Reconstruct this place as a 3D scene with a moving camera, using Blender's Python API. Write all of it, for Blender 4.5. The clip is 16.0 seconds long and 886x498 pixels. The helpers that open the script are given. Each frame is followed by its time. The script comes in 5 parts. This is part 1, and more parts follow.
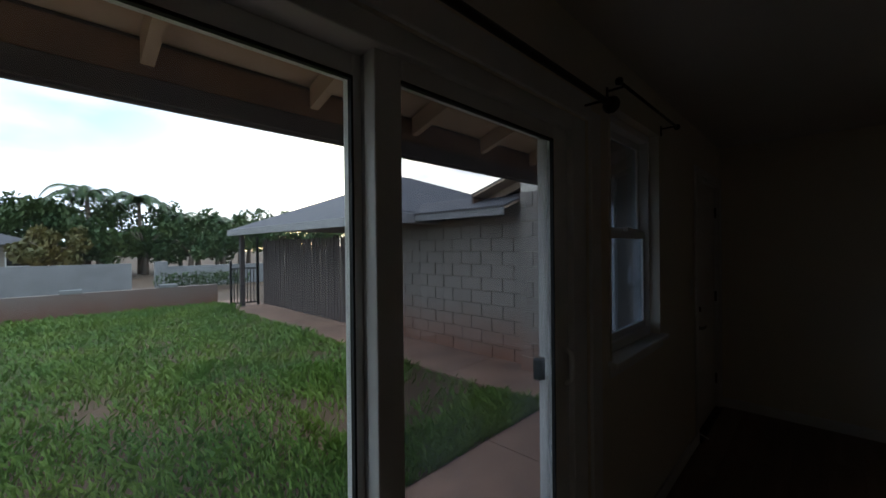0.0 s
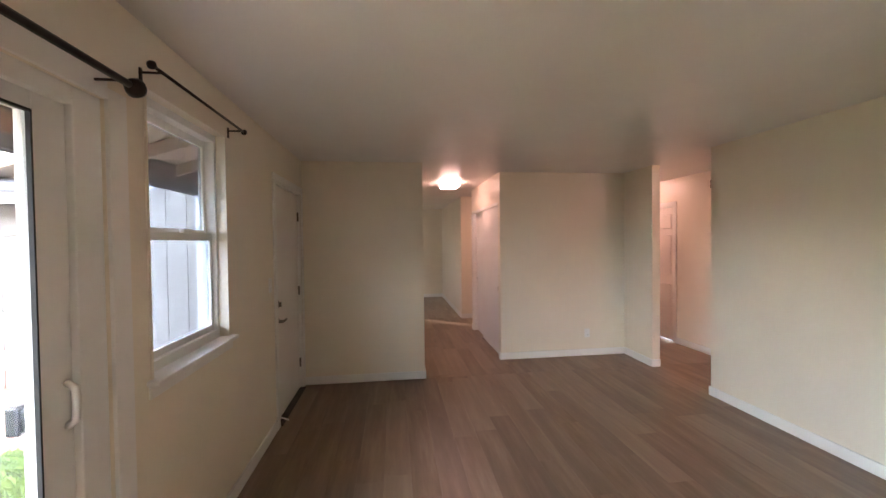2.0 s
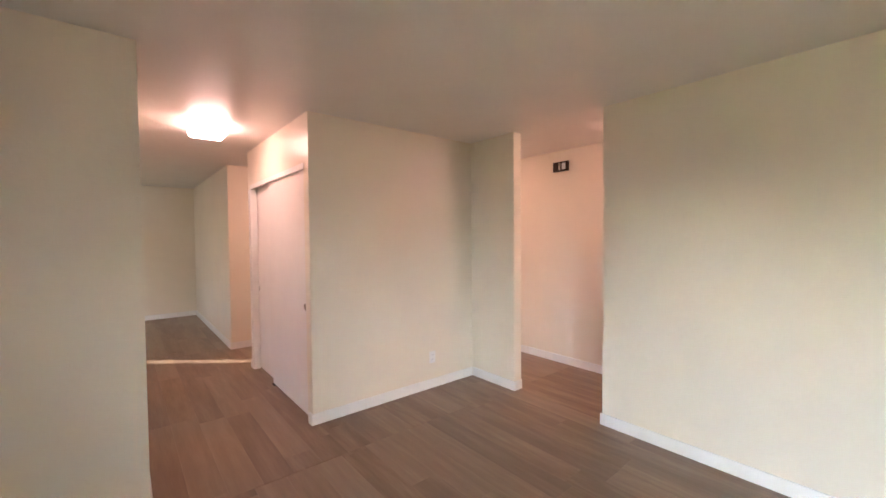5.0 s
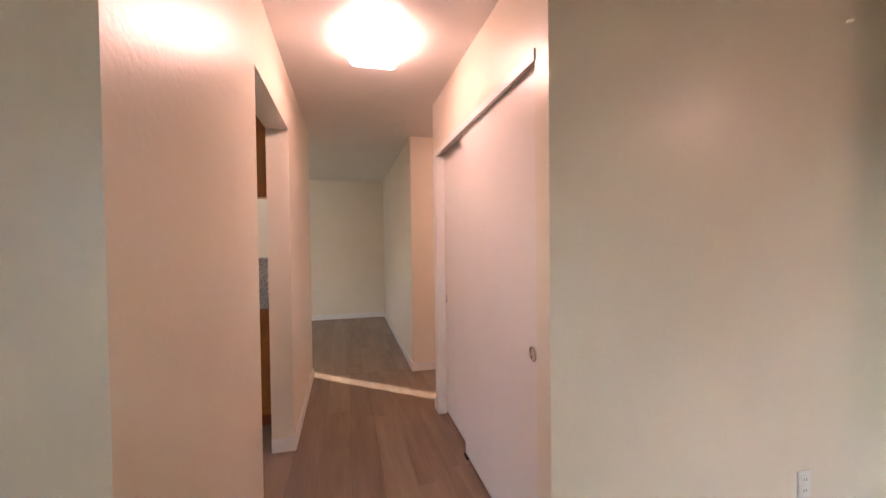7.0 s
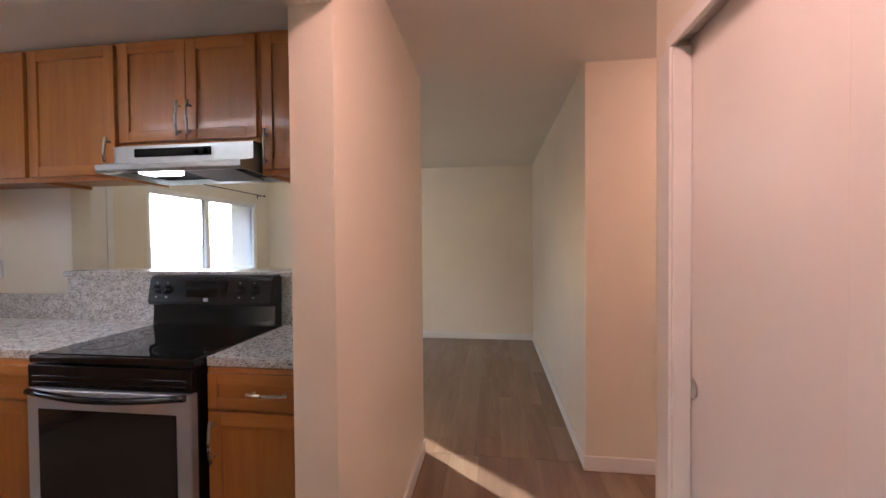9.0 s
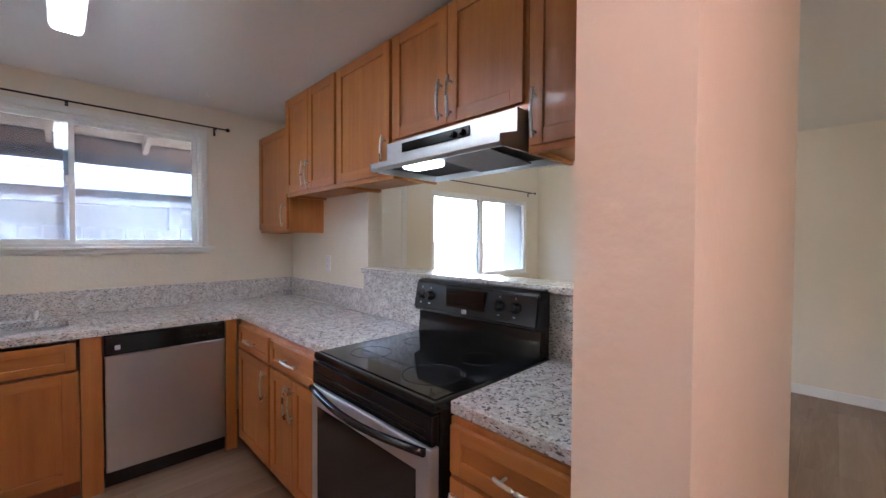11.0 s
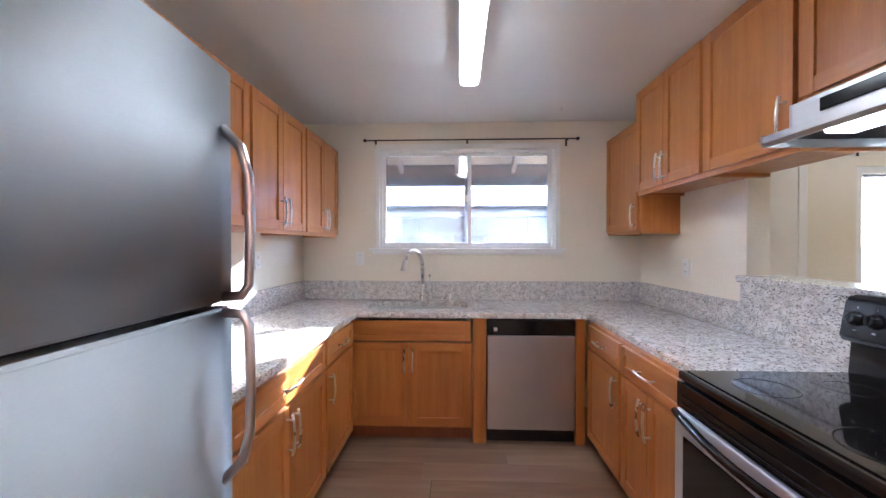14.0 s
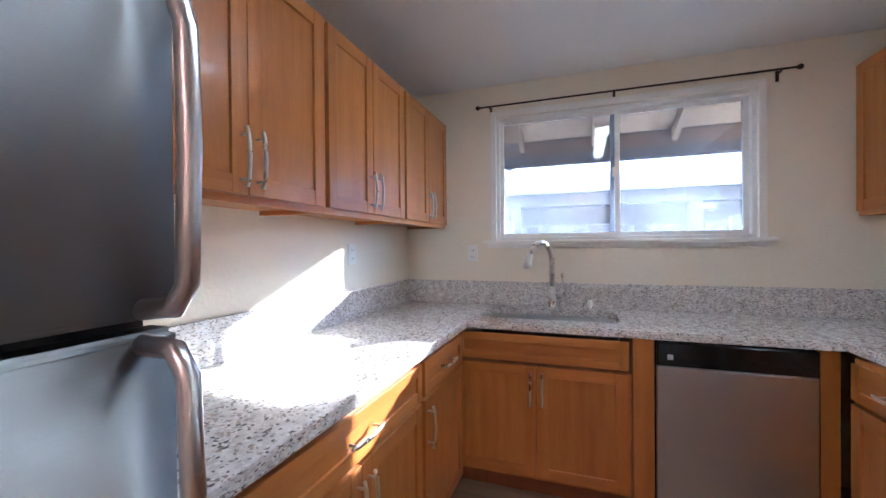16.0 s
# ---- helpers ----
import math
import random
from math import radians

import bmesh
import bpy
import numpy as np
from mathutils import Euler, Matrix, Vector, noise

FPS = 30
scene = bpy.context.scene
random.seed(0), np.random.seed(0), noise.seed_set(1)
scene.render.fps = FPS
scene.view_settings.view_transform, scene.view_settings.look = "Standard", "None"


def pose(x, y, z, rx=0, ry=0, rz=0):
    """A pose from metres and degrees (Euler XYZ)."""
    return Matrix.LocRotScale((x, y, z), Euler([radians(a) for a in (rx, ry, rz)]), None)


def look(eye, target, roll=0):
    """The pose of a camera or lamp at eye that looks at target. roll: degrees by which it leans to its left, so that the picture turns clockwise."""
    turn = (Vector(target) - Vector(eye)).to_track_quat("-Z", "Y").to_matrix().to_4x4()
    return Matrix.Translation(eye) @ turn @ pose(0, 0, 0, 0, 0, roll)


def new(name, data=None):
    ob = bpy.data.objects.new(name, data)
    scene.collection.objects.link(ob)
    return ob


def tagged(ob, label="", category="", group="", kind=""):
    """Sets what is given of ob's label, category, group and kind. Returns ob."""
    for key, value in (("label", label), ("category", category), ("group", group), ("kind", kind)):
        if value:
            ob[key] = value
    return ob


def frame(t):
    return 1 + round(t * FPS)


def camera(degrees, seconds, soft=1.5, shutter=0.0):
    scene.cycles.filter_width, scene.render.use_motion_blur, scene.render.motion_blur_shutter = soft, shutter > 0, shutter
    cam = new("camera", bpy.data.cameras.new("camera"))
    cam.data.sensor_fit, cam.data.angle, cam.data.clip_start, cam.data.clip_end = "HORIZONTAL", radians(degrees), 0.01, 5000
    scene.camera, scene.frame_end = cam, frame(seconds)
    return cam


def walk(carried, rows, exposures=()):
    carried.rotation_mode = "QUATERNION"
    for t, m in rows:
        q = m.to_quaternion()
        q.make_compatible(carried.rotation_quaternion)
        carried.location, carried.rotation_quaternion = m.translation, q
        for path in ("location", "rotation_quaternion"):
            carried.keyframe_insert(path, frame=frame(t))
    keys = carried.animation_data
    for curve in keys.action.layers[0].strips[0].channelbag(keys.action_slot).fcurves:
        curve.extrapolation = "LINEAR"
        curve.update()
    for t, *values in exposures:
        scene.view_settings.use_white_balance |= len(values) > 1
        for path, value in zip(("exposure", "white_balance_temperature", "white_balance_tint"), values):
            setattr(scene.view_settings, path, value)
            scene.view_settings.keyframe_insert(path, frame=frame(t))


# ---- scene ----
cam = camera(97.4, 16.0)
PATH = [
    (0, (0.702, 0.267, 1.539), (-0.696, 1.698, 1.528), -0.6),
    (0.5, (0.799, 0.268, 1.531), (-0.167, 2.019, 1.519), -1.0),
    (1, (0.881, 0.27, 1.537), (0.377, 2.205, 1.508), -0.9),
    (1.5, (0.944, 0.289, 1.539), (0.857, 2.287, 1.507), -0.9),
    (2, (0.987, 0.371, 1.556), (1.237, 2.355, 1.515), -0.7),
    (2.5, (1.015, 0.514, 1.563), (1.589, 2.43, 1.521), -0.5),
    (3, (0.988, 0.762, 1.549), (1.85, 2.566, 1.5), -0.2),
    (3.2, (0.94, 0.911, 1.527), (1.952, 2.635, 1.483), 0.0),
    (5.3, (1.321, 2.58, 1.432), (2.593, 4.122, 1.372), -0.5),
    (5.5, (1.376, 2.766, 1.399), (2.533, 4.397, 1.345), -0.5),
    (6, (1.484, 3.238, 1.346), (2.368, 5.031, 1.293), -0.5),
    (6.5, (1.606, 3.659, 1.349), (2.323, 5.525, 1.306), -0.6),
    (7, (1.668, 4.063, 1.353), (2.148, 6.004, 1.313), -0.7),
    (7.5, (1.699, 4.481, 1.36), (2.015, 6.456, 1.329), -0.6),
    (8, (1.77, 4.925, 1.374), (1.964, 6.915, 1.332), -0.8),
    (8.2, (1.786, 5.095, 1.371), (1.908, 7.091, 1.334), -0.9),
    (10.3, (1.567, 6.165, 1.417), (0.484, 7.846, 1.371), 0.5),
    (10.5, (1.501, 6.207, 1.403), (0.287, 7.796, 1.366), 0.5),
    (11, (1.421, 6.26, 1.41), (0.0, 7.667, 1.367), 0.3),
    (11.5, (1.359, 6.29, 1.406), (-0.285, 7.429, 1.373), 0.2),
    (12, (1.328, 6.266, 1.403), (-0.476, 7.13, 1.366), 0.5),
    (12.5, (1.301, 6.269, 1.371), (-0.601, 6.889, 1.343), 0.3),
    (13, (1.283, 6.267, 1.362), (-0.674, 6.679, 1.341), 0.2),
    (13.5, (1.281, 6.237, 1.374), (-0.709, 6.433, 1.354), 0.1),
    (14, (1.3, 6.233, 1.384), (-0.699, 6.155, 1.365), -0.0),
    (14.5, (1.295, 6.228, 1.378), (-0.679, 5.909, 1.362), -0.1),
    (15, (1.146, 6.205, 1.362), (-0.79, 5.704, 1.337), -0.3),
    (15.5, (0.906, 6.157, 1.353), (-1.01, 5.585, 1.339), -0.3),
    (16, (0.634, 6.106, 1.321), (-1.251, 5.439, 1.308), -0.5),
]
EXPOSURES = [(0, 1.0, 5800, 8), (0.25, 1.35, 5800, 9), (0.5, 2.2, 5900, 10), (1.0, 4.3, 6100, 12), (1.5, 5.45, 6350, 14), (2.0, 5.9, 6500, 15), (3.0, 6.45, 6400, 14), (5.5, 6.5, 6450, 14), (6.5, 6.4, 6450, 13), (8.0, 6.1, 6450, 14),
             (10.5, 6.25, 5800, 11), (12.0, 6.6, 5700, 9), (14.5, 6.85, 5650, 11), (16.0, 6.5, 5500, 9)]
walk(cam, [(t, look(eye, to, roll)) for t, eye, to, roll in PATH], EXPOSURES)

# ---- world and light ----
SUN_YAW, SUN_UP = 51.0, 17.0
world = bpy.data.worlds.new("sky")
scene.world = world
world.use_nodes = True
wn, wl = world.node_tree.nodes, world.node_tree.links
sky = wn.new("ShaderNodeTexSky")
sky.sky_type, sky.sun_disc = "NISHITA", False
sky.sun_elevation, sky.sun_rotation = radians(SUN_UP), radians(-SUN_YAW)
coord = wn.new("ShaderNodeTexCoord")
cloud = wn.new("ShaderNodeTexNoise")
cloud.inputs["Scale"].default_value, cloud.inputs["Detail"].default_value = 2.6, 7
stretch = wn.new("ShaderNodeMapping")
stretch.inputs["Scale"].default_value = (1, 1, 3.2)
ramp = wn.new("ShaderNodeMapRange")
ramp.inputs["From Min"].default_value, ramp.inputs["From Max"].default_value = 0.36, 0.6
veil = wn.new("ShaderNodeMix")
veil.data_type = "RGBA"
veil.inputs["B"].default_value = (9.0, 9.5, 10.2, 1)
wl.new(coord.outputs["Generated"], stretch.inputs["Vector"])
wl.new(stretch.outputs[0], cloud.inputs["Vector"])
wl.new(cloud.outputs["Fac"], ramp.inputs["Value"])
wl.new(ramp.outputs[0], veil.inputs["Factor"])
wl.new(sky.outputs[0], veil.inputs["A"])
wl.new(veil.outputs["Result"], wn["Background"].inputs[0])
wn["Background"].inputs[1].default_value = 0.10

sun = new("sun", bpy.data.lights.new("sun", "SUN"))
sun.data.energy, sun.data.angle, sun.data.color = 0.27, radians(0.6), (1.0, 0.95, 0.87)
sun.matrix_world = look((-60 * math.sin(radians(SUN_YAW)), 60 * math.cos(radians(SUN_YAW)), 60 * math.tan(radians(SUN_UP))), (0, 0, 0))


# ---- materials ----


class Nodes:
    def __init__(self, name):
        self.m = bpy.data.materials.new(name)
        self.m.use_nodes = True
        self.n, self.l = self.m.node_tree.nodes, self.m.node_tree.links
        self.p = self.n["Principled BSDF"]
        self.c = self.n.new("ShaderNodeTexCoord").outputs["Object"]

    def put(self, key, value):
        if hasattr(value, "is_output"):
            self.l.new(value, self.p.inputs[key])
        else:
            self.p.inputs[key].default_value = value

    def noise(self, scale, detail=4, stretch=(1, 1, 1), rough=0.55, shift=None):
        mp = self.n.new("ShaderNodeMapping")
        mp.inputs["Scale"].default_value = stretch
        self.l.new(self.c, mp.inputs["Vector"])
        if shift:
            self.l.new(shift, mp.inputs["Location"])
        t = self.n.new("ShaderNodeTexNoise")
        t.inputs["Scale"].default_value, t.inputs["Detail"].default_value, t.inputs["Roughness"].default_value = scale, detail, rough
        self.l.new(mp.outputs[0], t.inputs["Vector"])
        return t.outputs["Fac"]

    def cells(self, scale, out="Distance", stretch=(1, 1, 1)):
        mp = self.n.new("ShaderNodeMapping")
        mp.inputs["Scale"].default_value = stretch
        self.l.new(self.c, mp.inputs["Vector"])
        t = self.n.new("ShaderNodeTexVoronoi")
        t.inputs["Scale"].default_value = scale
        self.l.new(mp.outputs[0], t.inputs["Vector"])
        return t.outputs[out]

    def ramp(self, fac, *stops):
        r = self.n.new("ShaderNodeValToRGB")
        e = r.color_ramp.elements
        while len(e) < len(stops):
            e.new(0.5)
        for k, (at, col) in zip(e, stops):
            k.position, k.color = at, (*col, 1)
        self.l.new(fac, r.inputs[0])
        return r.outputs[0]

    def mix(self, fac, a, b, mode="MIX"):
        x = self.n.new("ShaderNodeMix")
        x.data_type, x.blend_type = "RGBA", mode
        for key, v in (("Factor", fac), ("A", a), ("B", b)):
            if hasattr(v, "is_output"):
                self.l.new(v, x.inputs[key])
            else:
                x.inputs[key].default_value = v if key == "Factor" else (*v, 1)
        return x.outputs["Result"]

    def range(self, fac, lo, hi, a=0.0, b=1.0):
        r = self.n.new("ShaderNodeMapRange")
        for key, v in (("From Min", a), ("From Max", b), ("To Min", lo), ("To Max", hi)):
            r.inputs[key].default_value = v
        self.l.new(fac, r.inputs["Value"])
        return r.outputs[0]

    def bump(self, fac, strength, depth=0.002):
        b = self.n.new("ShaderNodeBump")
        b.inputs["Strength"].default_value, b.inputs["Distance"].default_value = strength, depth
        self.l.new(fac, b.inputs["Height"])
        self.l.new(b.outputs[0], self.p.inputs["Normal"])

    def random(self):
        return self.n.new("ShaderNodeObjectInfo").outputs["Random"]


def tint(c, k):
    return tuple(min(1, v * k) for v in c)


def plain(name, col, rough=0.5, metal=0.0, vary=0.12, scale=6, grain=120, relief=0.15, coat=0.0):
    s = Nodes(name)
    s.put("Base Color", s.ramp(s.noise(scale, 6), (0.3, tint(col, 1 - vary)), (0.7, tint(col, 1 + vary))))
    s.put("Roughness", s.range(s.noise(scale * 3), rough * 0.85, min(1, rough * 1.15)))
    s.put("Metallic", metal)
    s.put("Coat Weight", coat)
    if relief:
        s.bump(s.noise(grain, 3), relief, 0.001)
    return s.m


def paint(name, col, rough, relief):
    s = Nodes(name)
    s.put("Base Color", s.ramp(s.noise(1.3, 5), (0.3, tint(col, 0.96)), (0.72, tint(col, 1.03))))
    s.put("Roughness", s.range(s.noise(9), rough * 0.85, rough * 1.15))
    s.bump(s.noise(48, 3, rough=0.5), relief, 0.005)
    return s.m


def wood(name, a, b, rough=0.34, stretch=(14, 14, 0.9)):
    s = Nodes(name)
    big = s.noise(1.6, 6, stretch)
    fine = s.noise(9, 4, tuple(v * 2.2 for v in stretch))
    base = s.mix(s.range(big, 0, 1, 0.3, 0.7), a, b)
    base = s.mix(s.range(fine, 0, 0.28, 0.35, 0.8), base, tint(a, 0.55))
    base = s.mix(s.range(s.noise(2.2, 3), 0, 0.25, 0.4, 0.8), base, tint(b, 1.2))
    base = s.mix(s.range(s.random(), 0, 0.3), base, tint(a, 0.8))
    s.put("Base Color", base)
    s.put("Roughness", s.range(fine, rough * 0.8, rough * 1.25))
    s.put("Coat Weight", 0.15)
    s.bump(fine, 0.06, 0.001)
    return s.m


def stainless(name, col=(0.64, 0.64, 0.65), rough=0.3, stretch=(1, 1, 90)):
    s = Nodes(name)
    brush = s.noise(7, 3, stretch)
    s.put("Base Color", s.ramp(s.noise(2, 5), (0.3, tint(col, 0.93)), (0.7, tint(col, 1.06))))
    s.put("Metallic", 1.0)
    s.put("Roughness", s.range(brush, rough * 0.8, rough * 1.3))
    s.bump(brush, 0.03, 0.0006)
    return s.m


def granite():
    s = Nodes("granite")
    base = s.ramp(s.noise(26, 5), (0.3, (0.44, 0.42, 0.41)), (0.5, (0.62, 0.60, 0.58)), (0.7, (0.76, 0.74, 0.72)))
    spots = s.cells(205, "Color", (0.62, 0.62, 1.45))
    sep = s.n.new("ShaderNodeSeparateColor")
    s.l.new(spots, sep.inputs[0])
    dark = s.range(sep.outputs[0], 1, 0, 0.06, 0.115)
    brown = s.range(sep.outputs[1], 1, 0, 0.09, 0.16)
    pale = s.range(sep.outputs[2], 0, 0.7, 0.78, 0.88)
    base = s.mix(pale, base, (0.82, 0.80, 0.78))
    base = s.mix(brown, base, (0.36, 0.29, 0.24))
    base = s.mix(dark, base, (0.14, 0.135, 0.14))
    s.put("Base Color", base)
    s.put("Roughness", s.range(s.noise(30), 0.14, 0.3))
    s.bump(s.noise(140, 2), 0.03, 0.0005)
    return s.m


def plank():
    s = Nodes("vinyl_plank")
    r = s.random()
    comb = s.n.new("ShaderNodeCombineXYZ")
    mul = s.n.new("ShaderNodeMath")
    mul.operation = "MULTIPLY"
    mul.inputs[1].default_value = 37.0
    s.l.new(r, mul.inputs[0])
    s.l.new(mul.outputs[0], comb.inputs[0])
    s.l.new(mul.outputs[0], comb.inputs[1])
    grain = s.noise(2.0, 7, (5.5, 0.55, 1), 0.6, comb.outputs[0])
    fine = s.noise(12, 4, (9, 0.5, 1), 0.6, comb.outputs[0])
    base = s.ramp(grain, (0.28, (0.135, 0.077, 0.043)), (0.5, (0.205, 0.128, 0.078)), (0.72, (0.30, 0.208, 0.135)))
    base = s.mix(s.range(fine, 0, 0.22, 0.4, 0.75), base, (0.15, 0.105, 0.08))
    base = s.mix(s.range(r, 0.0, 0.45, 0.45, 1), base, (0.34, 0.252, 0.18))
    base = s.mix(s.range(r, 0.42, 0.0, 0, 0.4), base, (0.18, 0.125, 0.095))
    s.put("Base Color", base)
    s.put("Roughness", s.range(fine, 0.27, 0.44))
    s.bump(fine, 0.10, 0.001)
    return s.m


def glow(name, col, strength):
    s = Nodes(name)
    s.put("Base Color", (0.9, 0.9, 0.88, 1))
    s.put("Emission Color", (*col, 1))
    s.put("Emission Strength", strength)
    return s.m


def pane_glass(name, tone, veil=(0.05, 0.20)):
    s = Nodes(name)
    n, l = s.n, s.l
    clear, gloss, mixer, fres = n.new("ShaderNodeBsdfTransparent"), n.new("ShaderNodeBsdfGlossy"), n.new("ShaderNodeMixShader"), n.new("ShaderNodeLayerWeight")
    dust, haze = n.new("ShaderNodeMixShader"), n.new("ShaderNodeBsdfTranslucent")
    clear.inputs[0].default_value = (*tone, 1)
    gloss.inputs["Roughness"].default_value = 0.02
    haze.inputs[0].default_value = (0.62, 0.70, 0.82, 1)
    fres.inputs[0].default_value = 0.5
    edge = n.new("ShaderNodeMath")
    edge.operation = "POWER"
    edge.inputs[1].default_value = 5.0
    l.new(fres.outputs["Facing"], edge.inputs[0])
    l.new(s.range(edge.outputs[0], 0.05, 0.9), mixer.inputs[0])
    l.new(clear.outputs[0], mixer.inputs[1])
    l.new(gloss.outputs[0], mixer.inputs[2])
    l.new(s.range(s.noise(3.0, 5), *veil, 0.35, 0.75), dust.inputs[0])
    l.new(mixer.outputs[0], dust.inputs[1])
    l.new(haze.outputs[0], dust.inputs[2])
    l.new(dust.outputs[0], n["Material Output"].inputs[0])
    return s.m


def stained(name, col, stain, low, high, rough=0.9, grain=60):
    """Masonry with a splash band of red soil in the height from low to high."""
    s = Nodes(name)
    sep = s.n.new("ShaderNodeSeparateXYZ")
    s.c = s.n.new("ShaderNodeNewGeometry").outputs["Position"]
    s.l.new(s.c, sep.inputs[0])
    add = s.n.new("ShaderNodeMath")
    add.operation = "MULTIPLY_ADD"
    add.inputs[1].default_value = -0.5
    s.l.new(s.noise(1.7, 6), add.inputs[0])
    s.l.new(sep.outputs[2], add.inputs[2])
    soil = s.range(add.outputs[0], 0.85, 0.0, low - 0.25, high - 0.25)
    base = s.ramp(s.noise(7, 7), (0.3, tint(col, 0.78)), (0.7, tint(col, 1.15)))
    base = s.mix(s.range(s.random(), 0, 0.3), base, tint(col, 0.7))
    s.put("Base Color", s.mix(soil, base, stain))
    s.put("Roughness", rough)
    s.bump(s.noise(grain, 5), 0.5, 0.006)
    return s.m


WALL = paint("wall_paint", (0.785, 0.722, 0.60), 0.33, 0.28)
CEIL = paint("ceiling_paint", (0.74, 0.72, 0.68), 0.36, 0.22)
TRIM = plain("trim_paint", (0.80, 0.79, 0.76), 0.35, vary=0.03, relief=0.04)
DOOR = plain("door_paint", (0.78, 0.75, 0.71), 0.3, vary=0.03, scale=2, relief=0.0)
VINYL = plain("white_vinyl", (0.80, 0.81, 0.80), 0.35, vary=0.03, relief=0.0)
OAK = wood("honey_maple", (0.41, 0.135, 0.028), (0.57, 0.225, 0.055))
OAKX = wood("honey_maple_rail", (0.42, 0.14, 0.03), (0.58, 0.23, 0.057), stretch=(0.9, 0.9, 14))
# toe kicks use the maple grain at about half its tone
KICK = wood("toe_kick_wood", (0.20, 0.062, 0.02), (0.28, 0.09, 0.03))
STEEL = stainless("brushed_steel")
OVENSTEEL = stainless("oven_door_steel", (0.70, 0.71, 0.74), 0.5, (90, 90, 1))
PANEL = plain("blue_black_panel", (0.010, 0.011, 0.015), 0.22, vary=0.08, relief=0.0)
STEELH = stainless("brushed_steel_level", stretch=(90, 90, 1), rough=0.34)
SINKM = stainless("sink_steel", (0.42, 0.42, 0.41), 0.28, (40, 40, 1))
NICKEL = plain("satin_nickel", (0.62, 0.59, 0.55), 0.28, 1.0, 0.04, relief=0.0)
AGED = plain("aged_nickel", (0.20, 0.18, 0.155), 0.32, 0.9, 0.1, relief=0.0)
CHROME = plain("chrome", (0.72, 0.72, 0.72), 0.1, 1.0, 0.03, relief=0.0)
BRONZE = plain("dark_bronze", (0.030, 0.020, 0.015), 0.4, 0.6, 0.2)
BLACK = plain("black_enamel", (0.008, 0.008, 0.009), 0.13, 0.0, 0.1, relief=0.0)
COOKTOP = plain("black_ceramic_glass", (0.008, 0.008, 0.009), 0.05, vary=0.1, relief=0.0)
SMOKED = plain("smoked_oven_glass", (0.018, 0.017, 0.016), 0.06, vary=0.1, relief=0.0)
BURNER = plain("burner_print", (0.02, 0.02, 0.022), 0.22, vary=0.1, relief=0.0)
RUBBER = plain("black_gasket", (0.012, 0.012, 0.012), 0.7)
PRINT = plain("pale_print", (0.55, 0.56, 0.58), 0.5, relief=0.0)
PLASTIC = plain("white_plastic", (0.78, 0.78, 0.75), 0.35, vary=0.03, relief=0.0)
MESHY = plain("filter_mesh", (0.12, 0.095, 0.08), 0.45, 0.9, 0.2, 40, 900, 0.6)
GRANITE = granite()
PLANK = plank()
SUB = plain("underlay", (0.06, 0.045, 0.035), 0.8)
GLASS = pane_glass("door_glass", (0.95, 0.97, 0.96), (0.0, 0.012))
SCREENED = pane_glass("hazy_screened_glass", (0.66, 0.67, 0.68), (0.002, 0.02))
# pane tones dim and cool the view outside, standing in for local exposure
KITGLASS = pane_glass("kitchen_window_glass", (0.62, 0.68, 0.78), (0.03, 0.09))
WINGLASS = pane_glass("dimming_window_glass", (0.38, 0.42, 0.48), (0.004, 0.02))
LAMPW = glow("warm_lamp_glass", (1.0, 0.57, 0.50), 0.52)
LAMPT = glow("tube_lamp_diffuser", (0.92, 0.96, 1.0), 0.36)
LAMPF = glow("fan_globe_glass", (1.0, 0.93, 0.85), 0.75)
LAMPC = glow("cool_lamp_diffuser", (0.80, 0.92, 1.0), 0.36)
LCD = glow("green_display", (0.1, 0.8, 0.15), 0.8)
# wood brown of the eave board, with the shade under the roof in its tone
RIM = plain("rim_board_shade_brown", (0.17, 0.095, 0.06), 0.75, vary=0.2)
SOFFIT = plain("soffit_paint", (0.50, 0.36, 0.25), 0.75, vary=0.12, scale=3)
FASCIA = plain("brown_fascia", (0.075, 0.06, 0.06), 0.7, vary=0.2)
STUCCO = plain("beige_siding", (0.30, 0.26, 0.21), 0.8, vary=0.1)
CONCRETE = plain("soiled_concrete", (0.29, 0.175, 0.125), 0.9, vary=0.3, scale=1.6, grain=90, relief=0.35)
BLOCK = stained("concrete_block", (0.31, 0.275, 0.24), (0.25, 0.10, 0.05), -0.15, 0.7)
LOWBLOCK = stained("low_wall_block", (0.25, 0.22, 0.20), (0.20, 0.075, 0.04), -0.15, 0.75)
GREYBLOCK = plain("grey_block", (0.26, 0.26, 0.26), 0.9, vary=0.2, scale=2, relief=0.4)
MORTAR = plain("mortar", (0.25, 0.20, 0.165), 0.95, vary=0.25)
GREYPAINT = plain("grey_fascia", (0.30, 0.29, 0.29), 0.7)
SHINGLE = plain("roof_shingle", (0.13, 0.125, 0.135), 0.9, vary=0.3, scale=8, grain=70, relief=0.6)
PICKET = plain("weathered_picket", (0.085, 0.065, 0.06), 0.85, vary=0.3, scale=5)
IRON = plain("black_iron", (0.02, 0.02, 0.022), 0.5, 0.6)
GRASSM = plain("lawn_soil", (0.10, 0.06, 0.032), 0.95, vary=0.45, scale=0.9, grain=40, relief=0.6)
BARK = plain("palm_bark", (0.17, 0.13, 0.10), 0.9, vary=0.3)


